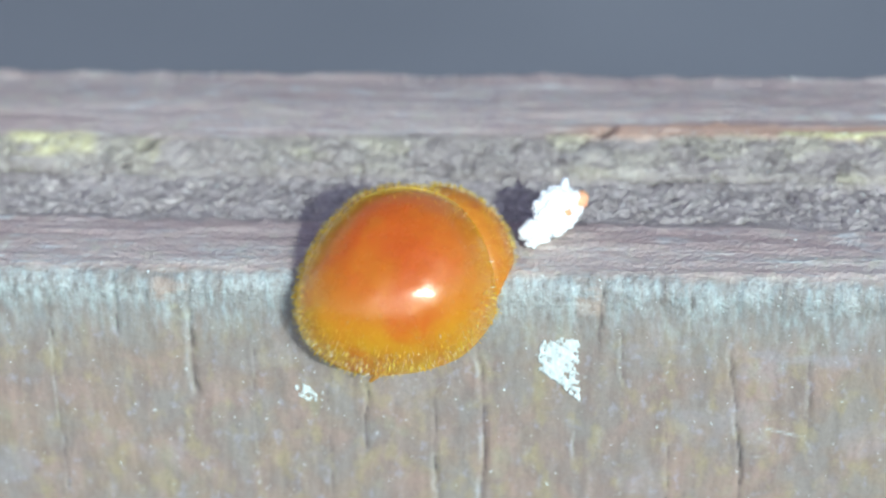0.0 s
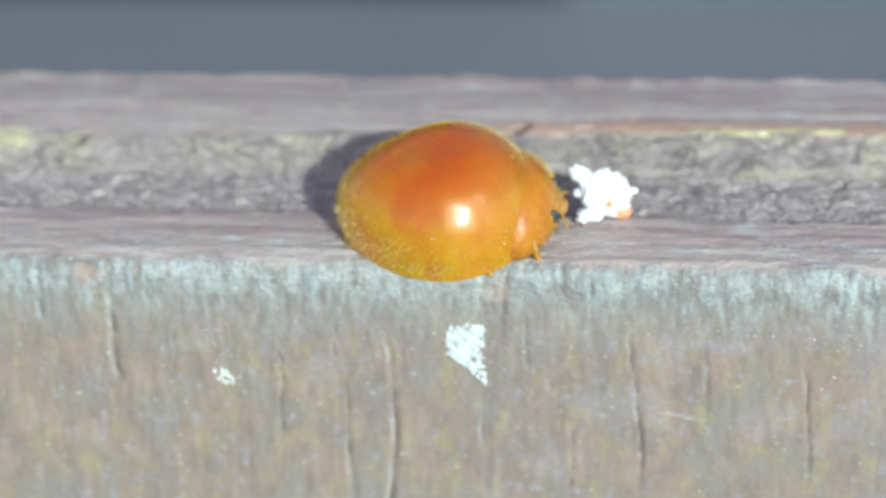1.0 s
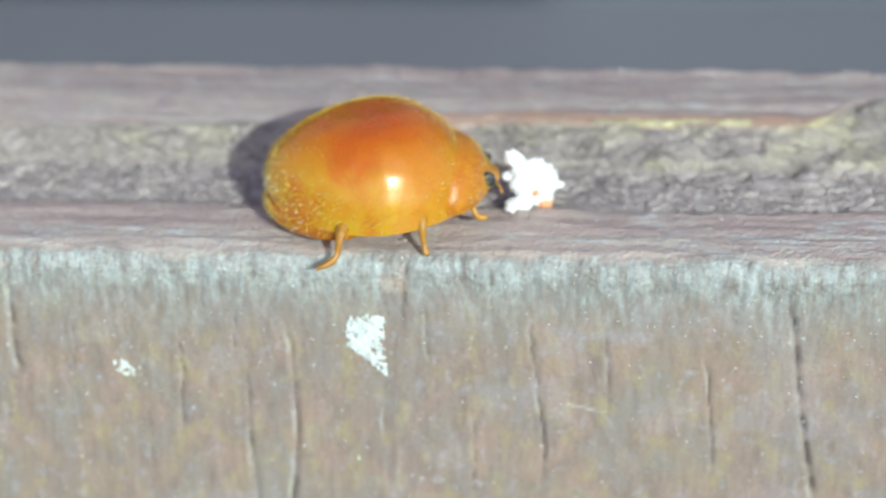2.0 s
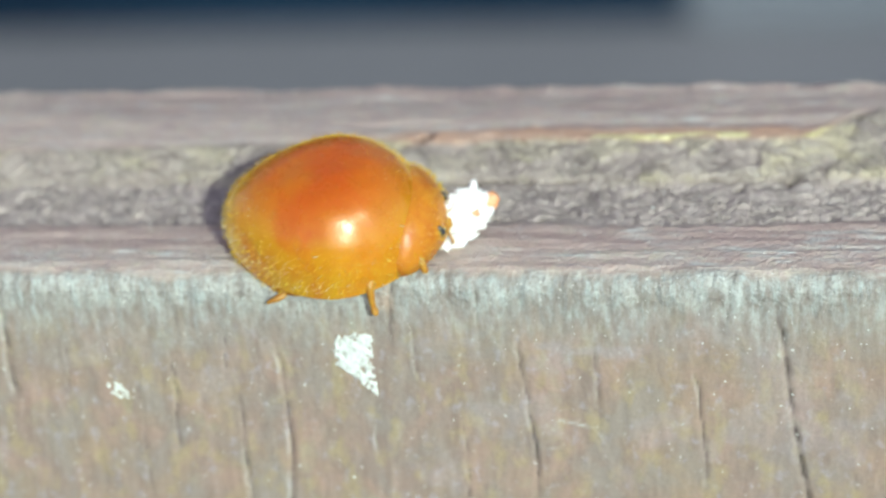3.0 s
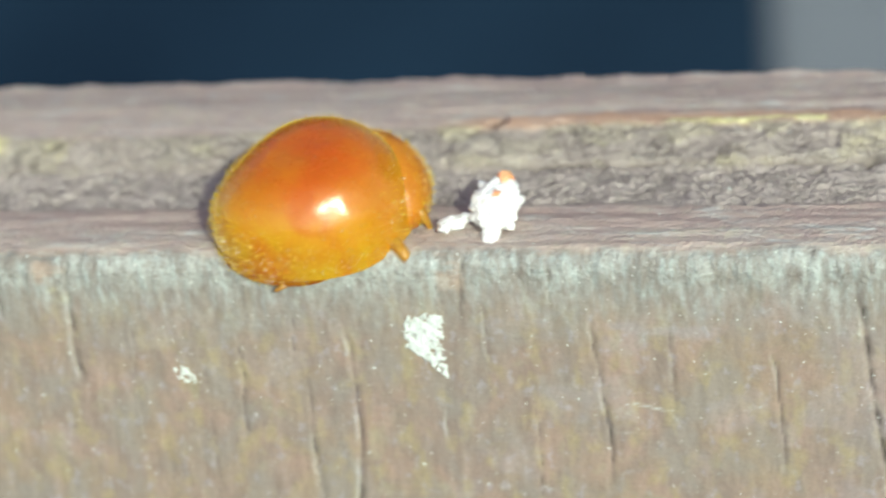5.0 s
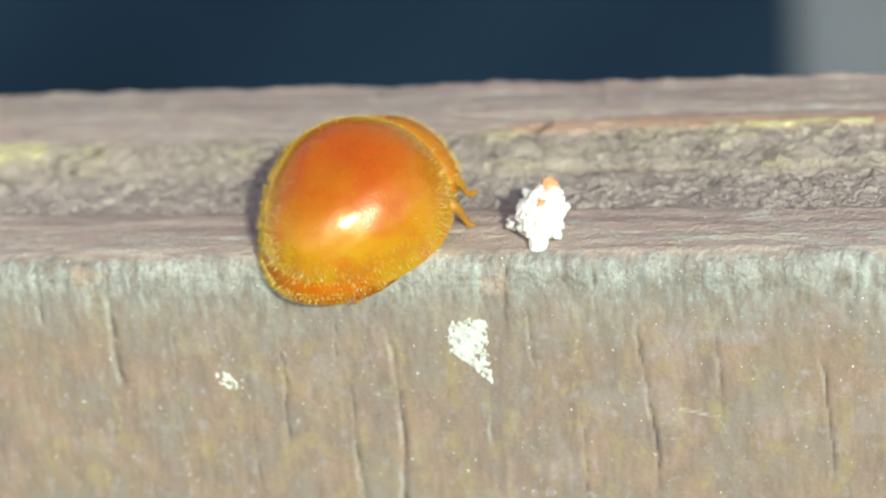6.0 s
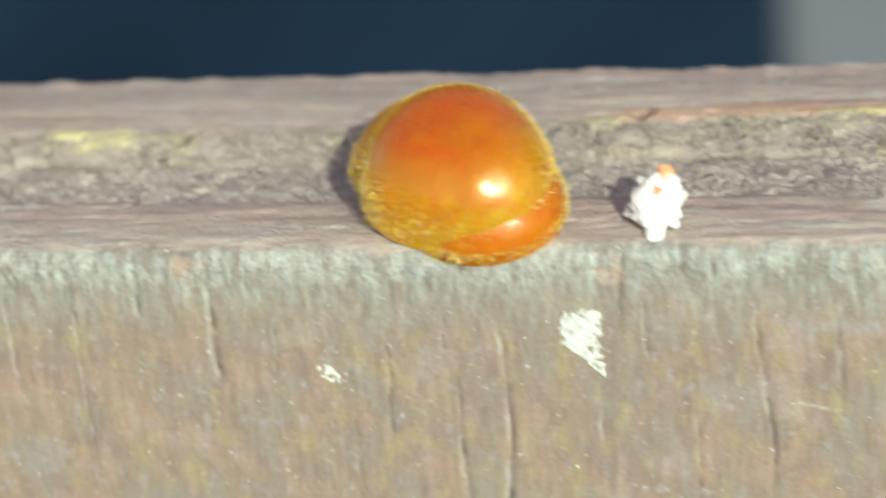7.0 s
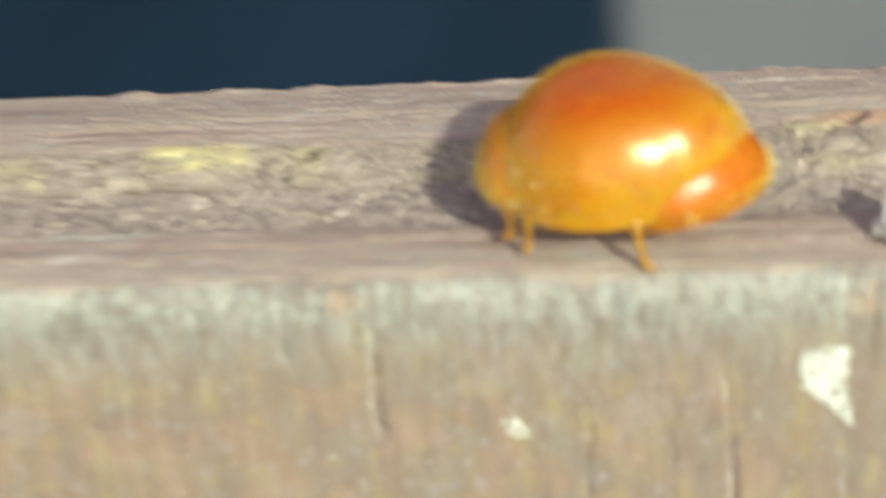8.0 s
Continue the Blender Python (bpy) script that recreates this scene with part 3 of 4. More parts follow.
    flake = ledge * (S < 4) * smooth_step(0.10, 0.26, fbm(X * 0.5, S * 3.6, 79, 5, 0.62)) * smooth_step(-0.05, 0.2, fbm(X * 0.3, S * 0.6, 80))
    pale = np.maximum(pale, flake * np.clip(0.42 + 0.6 * fbm(X * 4, S * 6, 82), 0.1, 0.7))
    pale = np.maximum(pale, edge * smooth_step(0.05, 0.45, fbm(X * 2.6, S * 2.2, 66, 5, 0.6)) * smooth_step(-1.1, -0.2, S) * 0.45)
    creep = smooth_step(0.02, 0.34, fbm(X * 0.9, S * 1.1, 71, 5, 0.62)) * band(S, -0.9, 1.25, 0.4)
    pale = np.maximum(pale, creep * (0.05 + 0.3 * np.clip(fbm(X * 6, S * 5, 72) + 0.5, 0, 1)))
    clump = smooth_step(0.08, 0.34, fbm(X * 1.6, S * 1.7, 73, 5, 0.62)) * band(S, -0.75, 0.10, 0.22)
    pale = np.maximum(pale, clump * 0.26)
    chalk = smooth_step(0.10, 0.03, h1) * (h_pick < 0.10) * smooth_step(-0.1, 0.3, fbm(X * 0.5, S * 0.5, 68)) * face
    pale = np.maximum(pale, chalk * 0.65)
    zones = {"z_face": face, "z_edge": edge, "z_ledge": np.clip(ledge, 0, 1), "z_rough": rough, "z_step": step, "z_lip": np.clip(lip, 0, 1),
             "z_yellow": np.clip(np.maximum(np.maximum(yellow, pale_lip), green * 0.6), 0, 1), "z_bare": bare, "z_mauve": np.clip(mauve, 0, 1), "z_lilac": np.clip(lilac, 0, 1), "z_plate": np.where(step > rough, p_pick, 0.5 * g_pick + 0.5 * h_pick), "z_pale": np.clip(pale, 0, 1), "z_dark": darken}
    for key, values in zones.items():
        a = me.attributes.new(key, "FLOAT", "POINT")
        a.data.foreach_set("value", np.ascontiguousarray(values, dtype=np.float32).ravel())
    me.materials.append(WOOD)
    return tagged(new("wooden_board", me), "weathered brown painted plank standing on edge, cracked and worn", "board", kind="structure")


def box_mesh(x0, x1, y0, y1, z0, z1, bevel=0.0):
    bm = bmesh.new()
    bmesh.ops.create_cube(bm, size=1, matrix=Matrix.LocRotScale(((x0 + x1) / 2, (y0 + y1) / 2, (z0 + z1) / 2), None, (x1 - x0, y1 - y0, z1 - z0)))
    if bevel:
        bmesh.ops.bevel(bm, geom=bm.edges[:], offset=bevel, segments=2, affect="EDGES")
    return bm


board = wooden_board()
bm = bmesh.new()
bmesh.ops.create_grid(bm, x_segments=8, y_segments=8, size=400, matrix=pose(0, 0, -1.0))
tagged(part("ground", bm, CONCRETE, smooth=False), "smooth grey concrete ground", "ground", kind="structure")
tagged(part("wall_far", box_mesh(-4.0, 4.0, 2.475, 2.65, -1.0, 1.6, 0.01), NAVY, smooth=False), "dark navy painted wall in the distance", "wall", kind="structure")
tagged(part("wall_pier", box_mesh(-0.165, 1.3, 2.462, 2.60, -1.0, 1.6, 0.01), PLASTER, smooth=False), "pale grey plastered wall pier", "wall", kind="structure")


# ---------------------------------------------------------------- paint flecks
def paint_fleck(name, cx, cz, wide, high, seed, taper, thin, grit):
    """A torn crust of white paint, thin, with holes, on the front face."""
    bm = bmesh.new()
    n = 64
    us = np.linspace(-1, 1, n)
    U, Wv = np.meshgrid(us, us)
    x, z = cx + U * wide / 2, cz + Wv * high / 2
    keep = (fbm(x * 3.5, z * 2.6, seed, 5, 0.7) + fbm(x * 14, z * 10, seed + 3) * 1.1) * grit
    # the lower left is torn away along a slant, which leaves a tail on the right
    slant = np.clip(-1.0 + 2.1 * np.clip(-Wv - taper, 0, 1) ** 0.8 - U, 0, 2)
    shape = 1.15 - np.maximum(np.abs(U), np.abs(Wv)) ** 6 * 0.9 - 5.0 * slant
    on = (keep + shape * 0.9) > thin
    grid = {}
    for r in range(n):
        for c in range(n):
            if on[r, c]:
                h = 0.022 + 0.018 * (keep[r, c] / grit + 0.5)
                grid[r, c] = bm.verts.new((x[r, c] * MM, -h * MM, z[r, c] * MM))
    for r in range(n - 1):
        for c in range(n - 1):
            q = [grid.get(k) for k in ((r, c), (r, c + 1), (r + 1, c + 1), (r + 1, c))]
            if all(q):
                bm.faces.new(q)
    bmesh.ops.delete(bm, geom=[v for v in bm.verts if not v.link_faces], context="VERTS")
    rim = bmesh.ops.extrude_edge_only(bm, edges=[e for e in bm.edges if e.is_boundary])
    for v in rim["geom"]:
        if isinstance(v, bmesh.types.BMVert):
            v.co.y = 0.03 * MM
    ob = part(name, bm, FLECK)
    return tagged(ob, "small chalky white paint fleck on the plank", "paint fleck", "paint flecks")


paint_fleck("paint_fleck", -0.40, -2.20, 0.88, 1.56, 5, 0.05, 0.46, 0.95)
paint_fleck("paint_fleck", -5.83, -2.94, 0.66, 0.46, 9, 0.4, 1.2, 1.9)


def loose_grains():
    """Pale mineral grains and dust that stick to the plank all over."""
    rng = random.Random(21)
    co = np.empty(len(board.data.vertices) * 3)
    board.data.vertices.foreach_get("co", co)
    co = co.reshape(-1, 3) / MM
    near = np.flatnonzero((np.abs(co[:, 0]) < 14.5) & (co[:, 2] > -7) & (co[:, 1] < 9.6) & (co[:, 1] > -1))
    bm = bmesh.new()
    for _ in range(900):
        p = Vector(co[near[rng.randrange(len(near))]])
        size = rng.uniform(0.012, 0.030) * (1.6 if rng.random() < 0.08 else 1.0)
        top = [bm.verts.new((p + Vector((rng.uniform(-1, 1), rng.uniform(-1, 1), rng.uniform(-1, 1))).normalized() * size) * MM) for _ in range(6)]
        bmesh.ops.convex_hull(bm, input=top, use_existing_faces=False)
    return tagged(part("dust_grains", bm, FLECK, smooth=False), "pale dust grains stuck to the plank", "dust", kind="stuff")


loose_grains()


# ---------------------------------------------------------------- beetle
def dome_height(r, top, power=2.5, bend=0.58):
    return top * max(1 - r ** power, 0.0) ** bend


def elytron_point(r, th):
    """A point of the wing cases in millimetres; th from the front round to the left."""
    c, s_ = math.cos(th) * r, math.sin(th) * r
    x = -0.25 + c * (2.13 if c > 0 else 2.58)
    y = 2.13 * s_ * (1 - 0.03 * max(c, 0) + 0.14 * min(c, 0))
    z = 0.20 + 0.11 * s_ * s_ + 0.52 * max(-c, 0) ** 3 + dome_height(r, 2.16, 2.8, 0.55)
    return Vector((x, y, z))


def elytron(side, parent):
    bm = bmesh.new()
    rim = bm.verts.layers.float.new("rim")
    rings, spokes = 26, 40
    grid = []
    for i in range(rings + 1):
        r = (i / rings) ** 0.8
        row = []
        for j in range(spokes + 1):
            p = elytron_point(r, math.pi * j / spokes)
            p.y = max(p.y, 0.0006)
            p.y *= side
            v = bm.verts.new(p * MM)
            tail = max(-math.cos(math.pi * j / spokes), 0.0)
            v[rim] = min(r * (1 + 0.10 * tail), 1.0)
            row.append(v)
        grid.append(row)
    under, lip = [], []
    for j in range(spokes + 1):
        p = elytron_point(1.0, math.pi * j / spokes)
        v = bm.verts.new(Vector((p.x, max(p.y, 0.0006) * side, p.z - 0.003)) * MM)
        v[rim] = 1.0
        lip.append(v)
        p = elytron_point(0.93, math.pi * j / spokes)
        v = bm.verts.new(Vector((p.x, max(p.y, 0.0006) * side, p.z * 0.1 + 0.22)) * MM)
        v[rim] = 1.0
        under.append(v)
    for a, b in list(zip(grid, grid[1:])) + [(lip, under)]:
        for j in range(spokes):
            q = (a[j], b[j], b[j + 1], a[j + 1])
            bm.faces.new(q if side > 0 else q[::-1])
    bmesh.ops.remove_doubles(bm, verts=bm.verts, dist=0.0000004)
    return part("wing_case", bm, ELYTRA, parent, "glossy orange wing case")


def pronotum_point(r, th):
    c, s_ = math.cos(th) * r, math.sin(th) * r
    return Vector((1.42 + c * 0.84, 1.56 * s_ * (1 - 0.24 * c), 0.32 + dome_height(r, 1.10, 2.5, 0.6)))


def abdomen_point(r, th):
    """The hind body under the wing cases; its blunt tip shows behind them."""
    c, s_ = math.cos(th) * r, math.sin(th) * r
    return Vector((-1.35 + c * (1.0 if c > 0 else 1.66), 1.74 * s_ * (1 + 0.16 * min(c, 0)), 0.10 + 0.16 * max(-c, 0) ** 2 + dome_height(r, 1.25, 3.0, 0.6)))


def closed_dome(point, rings=14, spokes=40, under=0.2):
    bm = bmesh.new()
    rows = []
    for i in range(rings + 1):
        r = 0.03 + 0.97 * (i / rings) ** 0.8
        rows.append([bm.verts.new(point(r, 2 * math.pi * j / spokes) * MM) for j in range(spokes)])
    low = []
    for j in range(spokes):
        p = point(0.9, 2 * math.pi * j / spokes)
        low.append(bm.verts.new(Vector((p.x, p.y, under)) * MM))
    rows.append(low)
    for a, b in zip(rows, rows[1:]):
        for j in range(spokes):
            k = (j + 1) % spokes
            bm.faces.new((a[j], b[j], b[k], a[k]))
    bm.faces.new(rows[0])
    bm.faces.new(low[::-1])
    return bm


def blob(centre, size, detail=3, rough=0.0, seed=0.0, freq=2.0):
    bm = bmesh.new()
    bmesh.ops.create_icosphere(bm, subdivisions=detail, radius=1)
    for v in bm.verts:
        d = v.co.normalized()
        k = 1 + rough * noise.fractal(d * freq + Vector((seed, seed * 1.7, 0)), 0.8, 2.0, 4)
        v.co = (Vector(centre) + Vector((d.x * size[0], d.y * size[1], d.z * size[2])) * k) * MM
    return bm


def tube(bm, points, radii, sides=7):
    """A tapered limb through the points, in millimetres."""
    rows = []
    for k, p in enumerate(points):
        a = Vector(points[max(k - 1, 0)])
        b = Vector(points[min(k + 1, len(points) - 1)])
        q = (b - a).to_track_quat("Z", "Y")
        rows.append([bm.verts.new((Vector(p) + q @ Vector((math.cos(t) * radii[k], math.sin(t) * radii[k], 0))) * MM)
                     for t in (2 * math.pi * j / sides for j in range(sides))])
    for a, b in zip(rows, rows[1:]):
        for j in range(sides):
            bm.faces.new((a[j], a[(j + 1) % sides], b[(j + 1) % sides], b[j]))
    bm.faces.new(rows[0][::-1])
    bm.faces.new(rows[-1])


def hairs(point, count, seed, lo, long, lean, full):
    """Short golden hairs that stand on a dome and lean towards its tail."""
    rng = random.Random(seed)
    bm = bmesh.new()
    end = bm.verts.layers.float.new("tip")
    for _ in range(count):
        r = math.sqrt(rng.uniform(lo * lo, 1.0))
        th = rng.uniform(0, 2 * math.pi)
        tail = max(-math.cos(th), 0.0)
        far = max(math.sin(th) - 0.15 * math.cos(th), 0.0) * min(max((r - 0.76) / 0.18, 0.0), 1.0)
        if rng.random() > full * min(max((r - 0.4) / 0.4, 0.05), 1) + 0.03 * (tail * r) ** 2 + 0.28 * max((r - 0.86) / 0.14, 0.0) + 0.2 * r ** 24 + 0.15 * far:
            continue
        p = point(r, th)
        e = 0.02
        du = point(min(r + e, 1.0), th) - point(max(min(r + e, 1.0) - 2 * e, 0.0), th)
        dv = point(r, th + e) - point(r, th - e)
        nrm = du.cross(dv).normalized()
        if nrm.z < 0 and r < 0.9:
            nrm = -nrm
        way = (nrm + Vector((-lean, 0, 0)) + Vector((rng.gauss(0, 0.22), rng.gauss(0, 0.22), rng.gauss(0, 0.22)))).normalized()
        length = long * rng.uniform(0.6, 1.25) * (1 + 0.35 * max(r ** 10, min(far, 1)))
        wide = (0.0044 + 0.0032 * max(0.5 * r ** 12, far * r)) * rng.uniform(0.7, 1.2)
        bold = rng.random() < 0.24 * max(0.3 * r ** 8, 0.8 * min(far, 1.0))
        wide *= 2.0 if bold else 1.0
        side = way.cross(nrm)
        side = side.normalized() if side.length > 1e-4 else Vector((0, 1, 0))
        other = way.cross(side).normalized()
        base = [bm.verts.new((p + side * wide * math.cos(a) + other * wide * math.sin(a)) * MM) for a in (0, 2.1, 4.2)]
        # bold hairs, thickened to stand in for glints, end blunt, the fine ones in a point
        blunt = wide * (0.7 if bold else 0.12)
        tips = [bm.verts.new((p + way * length + side * blunt * math.cos(a) + other * blunt * math.sin(a)) * MM) for a in (0, 2.1, 4.2)]
        for v in tips:
            v[end] = min(0.55 + 0.9 * r ** 4 + 0.4 * far, 1.0)
        for v in base:
            v[end] = 0.1 + 0.7 * max(r ** 6, 0.8 * min(far, 1.0))
        for q in range(3):
            bm.faces.new((base[q], base[(q + 1) % 3], tips[(q + 1) % 3], tips[q]))
        bm.faces.new(tips)
    return bm


def leg_mesh(reach, side, swing, drop):
    """Thigh, shin and foot of one leg, from its hip at the origin."""
    bm = bmesh.new()
    out, fwd, low = reach, swing, drop / 0.53
    pts = [(0, 0, 0), (fwd * 0.3, side * out * 0.40, 0.05), (fwd * 0.55, side * out * 0.78, 0.03), (fwd * 0.64, side * out * 0.90, -0.08 * low),
           (fwd * 0.72, side * out * 0.97, -0.28 * low), (fwd * 0.78, side * out * 1.00, -0.42 * low), (fwd * 0.90, side * out * 1.03, -0.49 * low),
           (fwd * 1.05, side * out * 1.07, -0.52 * low), (fwd * 1.3, side * out * 1.14, -0.53 * low)]
    tube(bm, pts, [0.12, 0.17, 0.15, 0.10, 0.075, 0.062, 0.088, 0.08, 0.035], 9)
    return bm


beetle = tagged(new("ladybird_beetle"), "glossy orange ladybird beetle with golden hairs walking on the plank", "beetle")
beetle.scale = (0.97, 0.97, 0.97)
for side in (1, -1):
    elytron(side, beetle)
part("neck_shield", closed_dome(pronotum_point, under=0.28), PRONOTUM, beetle, "matt orange hairy neck shield")
abdomen = part("abdomen", closed_dome(abdomen_point, under=0.08), ABDOMEN, beetle, "shiny orange abdomen tip")
part("belly", blob((0.4, 0, 0.48), (1.6, 1.3, 0.32), 3), HEAD, beetle)
head = part("head", blob((1.84, 0, 0.50), (0.36, 0.56, 0.28), 3), HEAD, beetle, "small amber head")
for side in (1, -1):
    part("eye", blob((1.98, side * 0.54, 0.57), (0.19, 0.10, 0.20), 3), EYE, head, "black compound eye")
    bm = bmesh.new()
    tube(bm, [(2.12, side * 0.34, 0.44), (2.24, side * 0.48, 0.36), (2.28, side * 0.56, 0.28), (2.28, side * 0.60, 0.22)], [0.035, 0.028, 0.03, 0.042])
    part("antenna", bm, LEG, head)
part("mouthparts", blob((2.14, 0, 0.38), (0.16, 0.26, 0.19), 3, 0.2), HEAD, head)
tagged(part("hair", hairs(elytron_point, 40000, 3, 0.0, 0.10, 0.15, 0.045), HAIR, beetle, "short golden hairs"), kind="stuff")
tagged(part("shield_hair", hairs(pronotum_point, 9000, 4, 0.0, 0.10, 0.14, 0.18), HAIR, beetle, "short golden hairs"), kind="stuff")
tagged(part("tail_hair", hairs(abdomen_point, 2600, 5, 0.96, 0.08, 0.2, 0.25), HAIR, abdomen, "short golden hairs"), kind="stuff")
# hip place, and for the left and the right leg its reach, how far it points ahead and how deep it treads
HIPS = [((1.25, 0.90, 0.44), (0.62, 0.20, 0.75), (0.62, 0.50, 0.62)), ((0.60, 1.15, 0.40), (0.72, 0.10, 0.80), (0.88, 0.18, 0.66)), ((-0.85, 1.08, 0.40), (0.94, -0.40, 0.85), (0.90, -1.0, 0.62))]
legs = []
for (hx, hy, hz), on_left, on_right in HIPS:
    for side, (reach, fwd, drop) in ((1, on_left), (-1, on_right)):
        leg = part("leg", leg_mesh(reach, side, fwd, drop), LEG, beetle, "jointed amber leg")
        legs.append((leg, (hx, hy * side, hz), side))


# ---------------------------------------------------------------- prey
def merged(pieces):
    bm = bmesh.new()
    for piece in pieces:
        me = bpy.data.meshes.new("piece")
        piece.to_mesh(me)
        piece.free()
        bm.from_mesh(me)
        bpy.data.meshes.remove(me)
    return bm


def lumpy(centre, size, lumps, height, seed):
    """One closed body with blunt lumps pushed out of it all round."""
    rng = random.Random(seed)
    ways = [Vector((rng.gauss(0, 1), rng.gauss(0, 1), rng.gauss(0, 1))).normalized() for _ in range(lumps)]
    tall = [height * rng.uniform(0.4, 1.2) for _ in ways]
    bm = bmesh.new()
    bmesh.ops.create_icosphere(bm, subdivisions=6, radius=1)
    for v in bm.verts:
        d = v.co.normalized()
        k = 1 + sum(h * math.exp((d.dot(w) - 1) / 0.05) for w, h in zip(ways, tall))
        k += 0.16 * noise.fractal(d * 3.1 + Vector((seed, 0, 0)), 0.7, 2.0, 5)
        v.co = (Vector(centre) + Vector((d.x * size[0], d.y * size[1], d.z * size[2])) * k) * MM
    return bm


prey = tagged(new("scale_insect"), "white waxy scale insect with an orange spot, prey of the beetle", "insect")
part("wax_cover", lumpy((0, 0, 0.32), (0.48, 0.62, 0.31), 22, 0.13, 8), WAX, prey, "lumpy white wax")
for turn, long in ((-152, 0.30), (-48, 0.36), (18, 0.30), (60, 0.26), (132, 0.44), (184, 0.28)):
    w = Vector((math.cos(radians(turn)), math.sin(radians(turn)), 0))
    p = Vector((w.x * 0.42, w.y * 0.56, 0.28))
    bm = bmesh.new()
    tube(bm, [p - w * 0.1, p + w * long * 0.3 + Vector((0.03, -0.04, 0.03)), p + w * long * 0.5, p + w * long * 0.62], [0.13, 0.11, 0.08, 0.03], 9)
    part("wax_filament", bm, WAX, prey)
part("wax_tail", lumpy((-0.05, -0.66, 0.26), (0.19, 0.36, 0.17), 6, 0.2, 4), WAX, prey)
part("body_spot", blob((0.02, 0.06, 0.60), (0.11, 0.13, 0.08), 3, 0.35, 2.0), PREY, prey, "orange body showing through the wax")
part("head_end", blob((0.12, 0.62, 0.42), (0.19, 0.20, 0.15), 3, 0.35, 6.0), PREY, prey, "pinkish orange head end")
tuft = tagged(new("wax_tuft"), "loose strand of white wax at the beetle's mouth", "wax strand")
part("strand", merged([blob((0, 0, 0.18), (0.30, 0.16, 0.15), 3, 0.5, 3.0), blob((0.28, 0.14, 0.22), (0.22, 0.10, 0.10), 3, 0.5, 7.0),
                       blob((-0.22, -0.14, 0.16), (0.14, 0.14, 0.12), 3, 0.5, 11.0)]), WAX, tuft)


# ---------------------------------------------------------------- movement
def body_pose(x, y, z, tilt, heading, nose=0.0):
    """Where a creature stands, in millimetres; tilt leans its back towards the plank's front."""
    return pose(x * MM, y * MM, z * MM, tilt, 0, 0) @ pose(0, 0, 0, 0, 0, heading) @ pose(0, 0, 0, 0, -nose, 0)


def prey_pose(x, y, heading, lean, rise):
    """The scale insect, turned about its middle; rise stands it up, lean then rolls it over to the plank's right."""
    up = 0.34 + 0.30 * math.sin(radians(rise))
    return pose(x * MM, y * MM, up * MM) @ pose(0, 0, 0, 0, lean, heading) @ pose(0, 0, 0, rise, 0, 0) @ pose(0, 0, -0.32 * MM)


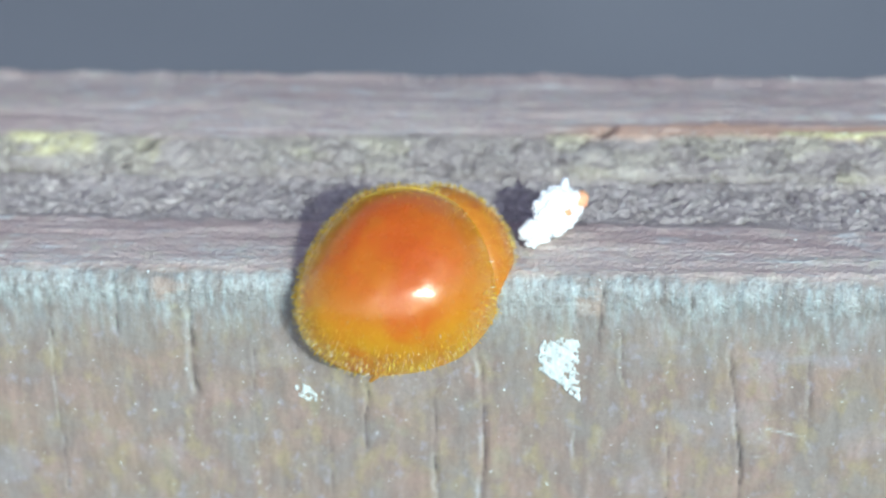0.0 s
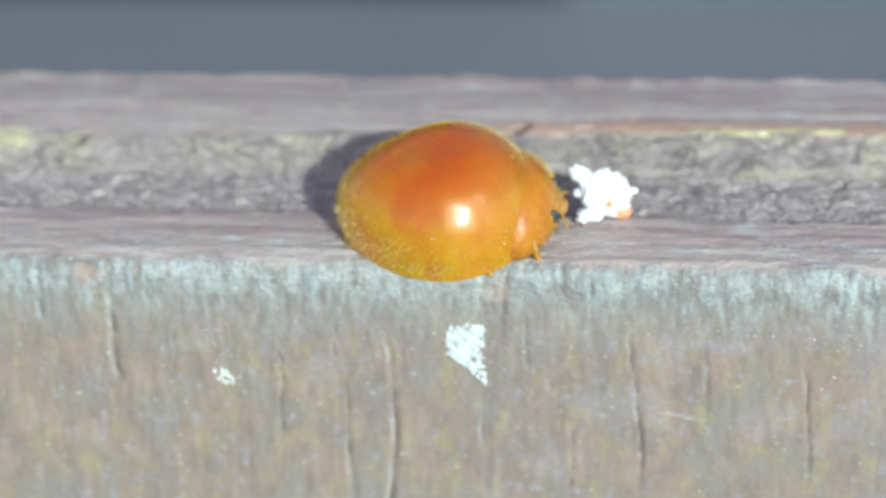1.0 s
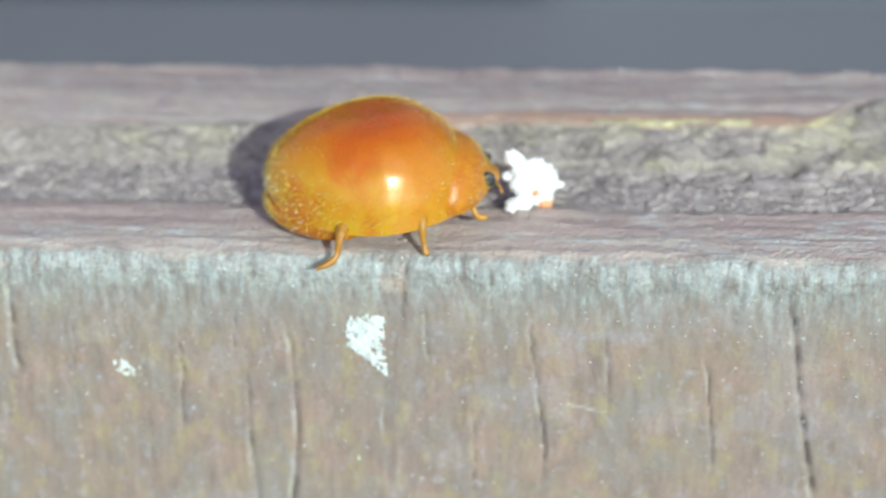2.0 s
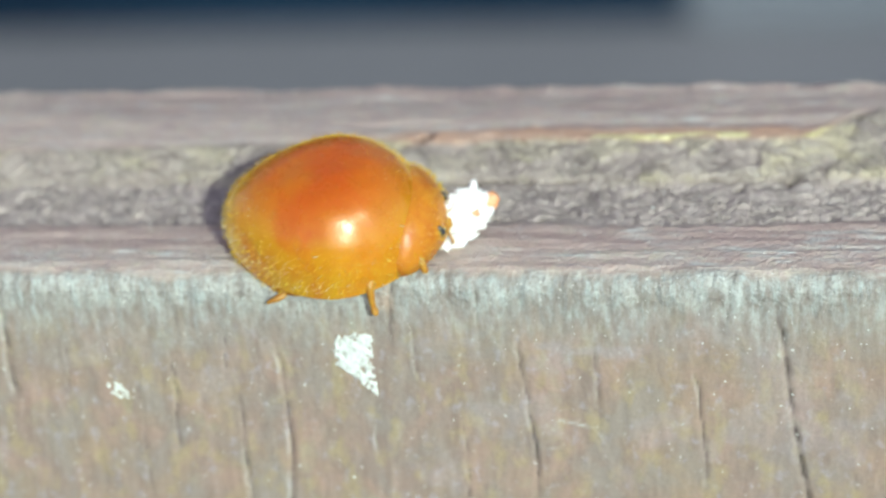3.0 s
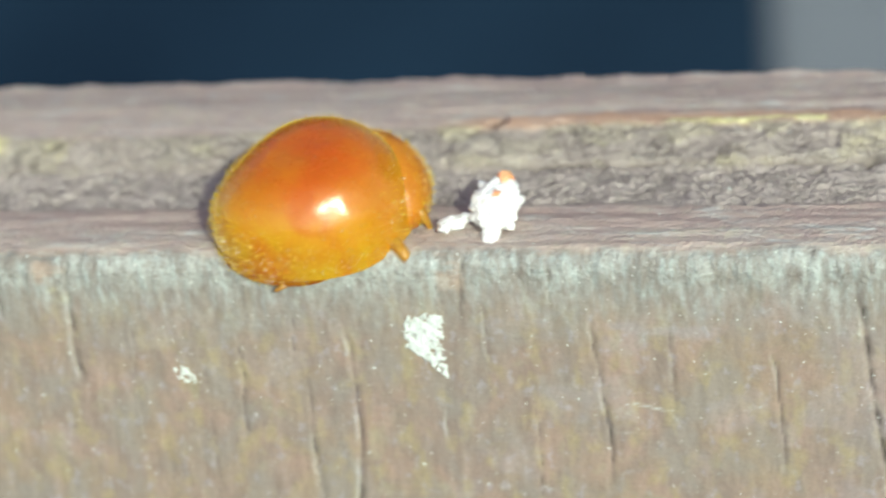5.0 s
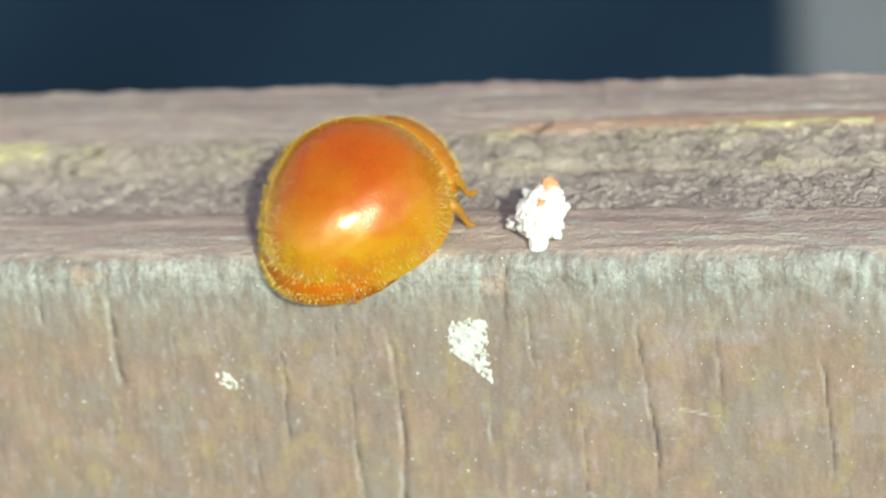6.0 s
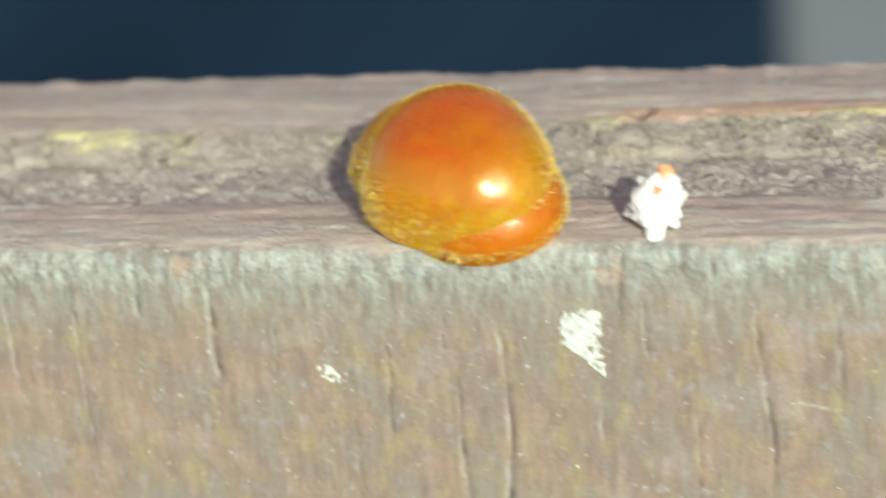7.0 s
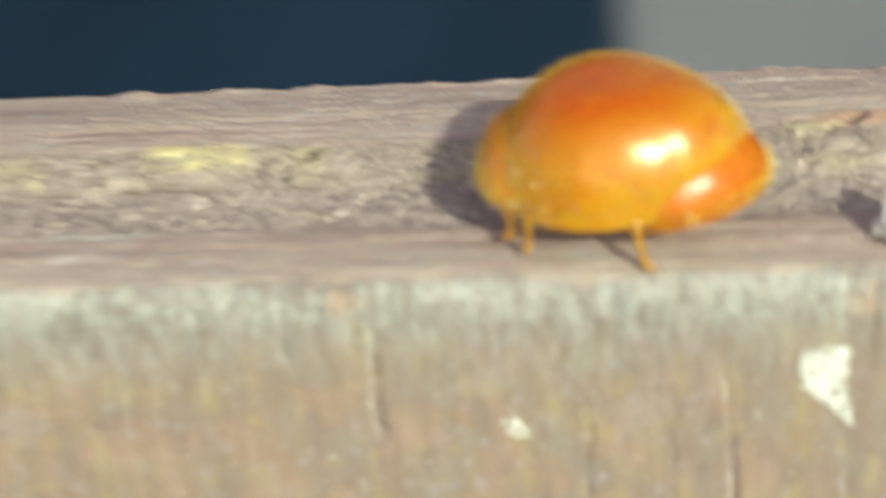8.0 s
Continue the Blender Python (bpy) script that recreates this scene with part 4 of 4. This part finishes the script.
def motions():
    path = [(0, -3.48, 0.78, -0.58, 38.4, 36.0, 0.0), (0.2, -3.17, 1.11, -0.46, 35.3, 31.1, 0.5), (0.3, -2.95, 1.21, -0.39, 33.2, 28.3, 0.8), (0.5, -2.39, 1.16, -0.25, 28.2, 22.0, 1.5),
            (0.6, -1.99, 1.34, -0.09, 25.5, 18.1, 2.3), (0.7, -1.59, 1.54, -0.02, 22.9, 14.3, 3.0), (0.9, -0.82, 1.67, 0.08, 18.4, 6.7, 4.1), (1, -0.51, 1.69, 0.12, 16.1, 2.9, 4.6),
            (1.2, -0.34, 1.36, 0.22, 13.5, 6.2, 4.4), (1.3, -0.20, 1.34, 0.26, 11.9, 7.8, 4.3), (1.5, 0.13, 1.55, 0.31, 7.9, 11.1, 4.0), (1.7, -0.05, 1.44, 0.36, 6.0, 10.8, 3.6),
            (1.8, -0.06, 1.52, 0.37, 4.7, 10.6, 3.4), (2, 0.09, 1.95, 0.38, 1.8, 10.0, 3.0), (2.1, 0.00, 1.90, 0.35, 3.4, 9.3, 3.0), (3.3, -0.88, 1.16, 0.01, 20.6, 0.2, 3.3),
            (3.5, -1.28, 0.94, -0.06, 18.0, -2.0, 3.5), (3.6, -1.38, 0.97, -0.02, 19.2, -1.5, 3.1), (3.7, -1.49, 1.01, 0.01, 19.5, -1.1, 2.8), (3.9, -1.61, 1.01, 0.04, 18.4, -0.4, 2.2),
            (4, -1.61, 0.91, 0.04, 17.2, 0.0, 2.0), (4.2, -1.77, 1.17, 0.09, 17.3, 2.4, 0.8), (4.5, -1.98, 1.20, 0.14, 17.0, 6.0, -1.0), (4.7, -2.14, 1.34, 0.11, 18.1, 15.7, -0.6),
            (4.8, -2.24, 1.44, 0.10, 18.8, 21.1, -0.4), (5, -2.45, 1.67, 0.08, 20.4, 33.0, 0.1), (5.1, -2.62, 1.90, 0.09, 20.0, 40.0, -0.8), (5.2, -2.71, 2.11, 0.09, 19.5, 47.0, -1.7),
            (6.3, -2.64, 1.51, 0.36, 34.3, 77.0, -2.9), (6.4, -2.79, 1.84, 0.32, 31.3, 89.4, -1.2), (6.5, -2.90, 1.98, 0.29, 28.6, 101.0, 0.0), (6.6, -3.34, 2.54, 0.27, 26.3, 111.2, -0.0),
            (6.7, -3.51, 2.68, 0.28, 24.3, 119.4, 0.3), (6.8, -3.44, 2.45, 0.31, 22.6, 126.0, 0.8), (6.9, -3.36, 2.23, 0.37, 21.4, 131.9, 1.2), (7, -3.33, 2.17, 0.42, 20.3, 137.5, 1.4),
            (7.1, -3.21, 2.30, 0.43, 18.5, 140.4, 1.0), (7.2, -3.22, 2.34, 0.48, 17.2, 143.1, 0.7), (7.3, -3.27, 2.27, 0.54, 16.2, 146.0, 0.3), (7.4, -3.29, 2.14, 0.60, 15.2, 149.0, -0.4),
            (7.5, -3.33, 1.98, 0.64, 14.2, 152.0, -1.2), (7.6, -3.37, 2.08, 0.63, 12.9, 154.6, -1.9), (7.7, -3.53, 2.23, 0.64, 11.9, 157.2, -2.3), (7.8, -3.74, 2.44, 0.69, 11.1, 160.1, -2.5),
            (7.9, -3.99, 2.49, 0.75, 10.3, 163.0, -2.4), (8, -4.32, 2.24, 0.84, 9.5, 166.0, -2.0)]
    walk(beetle, [(t, body_pose(x, y, z, tilt, h, nose)) for t, x, y, z, tilt, h, nose in path])
    # the hind body slides out from under the wing cases as the beetle turns away
    walk(abdomen, [(t, pose(x * MM, 0, z * MM)) for t, x, z in ((0.0, 0.24, 0.0), (1.0, 0.20, 0.0), (2.0, 0.10, 0.0), (3.5, 0.24, 0.0), (4.5, 0.16, 0.0), (5.0, 0.20, 0.0), (5.2, 0.14, 0.0),
                                                                (6.3, 0.02, 0.12), (6.6, 0.0, 0.12), (7.0, -0.14, 0.08), (7.5, -0.12, 0.06), (8.0, -0.24, 0.05))])
    # the head is drawn in under its shield, and stretched out while it feeds
    walk(head, [(t, pose(x * MM, 0, z * MM)) for t, x, z in ((0.0, -0.22, -0.08), (0.6, 0.0, 0.0), (1.0, 0.12, 0.0), (2.0, 0.18, 0.0), (3.5, 0.0, 0.0), (4.0, -0.02, 0.0),
                                                             (4.5, -0.14, -0.06), (5.2, -0.22, -0.08), (8.0, -0.1, 0.0))])
    # how far each leg is drawn in under the body; left and right of the front, middle and hind pair
    folds = [((7.2, 1), (7.8, 0)), ((0.3, 1), (0.7, 0.2), (1.5, 0.5), (2.2, 0.8), (3.3, 0)), ((7.2, 1), (7.8, 0)),
             ((0.3, 1), (1.2, 1), (1.6, 0), (4.2, 0), (4.8, -0.8), (5.3, -0.8), (6.0, 0)), ((6.4, 1), (7.0, 0.22), (7.5, 0)), ((1.4, 1), (1.8, 0), (2.2, 0), (3.2, 1), (7.2, 1), (7.6, 0))]
    for k, (leg, hip, side) in enumerate(legs):
        rows = []
        for j in range(33):
            t = j * 0.25
            ph = t * 2 * math.pi * 1.1 + (math.pi if k in (0, 3, 4) else 0.0)
            fold = float(np.interp(t, *zip(*folds[k])))
            rows.append((t, pose(hip[0] * MM, hip[1] * (1 - (0.75 if k > 3 else 0.45) * fold) * MM, hip[2] * MM, side * (18 * fold + max(0, math.cos(ph)) * 6), 0, 13 * math.sin(ph))))
        walk(leg, rows)
    carried = [(0.0, -0.55, 1.95, 10, 68, 55), (0.5, 0.88, 1.45, 10, 0, 70), (0.75, 1.78, 2.0, 5, 65, 75), (1.0, 2.57, 2.45, 0, 130, 75), (1.5, 2.97, 2.80, 0, 145, 75), (2.0, 3.14, 2.60, 0, 145, 70),
               (2.8, 2.3, 1.95, 10, 80, 60), (3.5, 1.47, 1.50, 10, 35, 55), (4.0, 1.20, 1.35, 10, 20, 45), (4.5, 1.06, 1.50, 0, 5, 28), (5.0, 1.16, 1.38, 0, 3, 32),
               (5.3, 1.22, 1.10, 0, 0, 38), (8.0, 1.24, 1.05, 0, 0, 38)]
    walk(prey, [(t, prey_pose(x, y, h, lean, rise)) for t, x, y, h, lean, rise in carried])
    strand = [(0.0, -0.9, 1.5, 20), (0.5, 0.5, 1.2, 0), (1.0, 2.3, 2.2, 0), (1.5, 2.8, 2.5, 0), (2.0, 2.9, 2.3, 0), (3.5, 1.05, 0.75, 20), (4.0, 0.55, 0.55, 40),
              (4.5, 0.35, 0.55, 40), (5.0, 0.25, 1.12, 10), (5.2, 0.35, 1.38, 0), (6.3, 0.80, 1.45, 0), (8.0, 0.85, 1.45, 0)]
    walk(tuft, [(t, body_pose(x, y, 0.02, 0, h)) for t, x, y, h in strand])


motions()
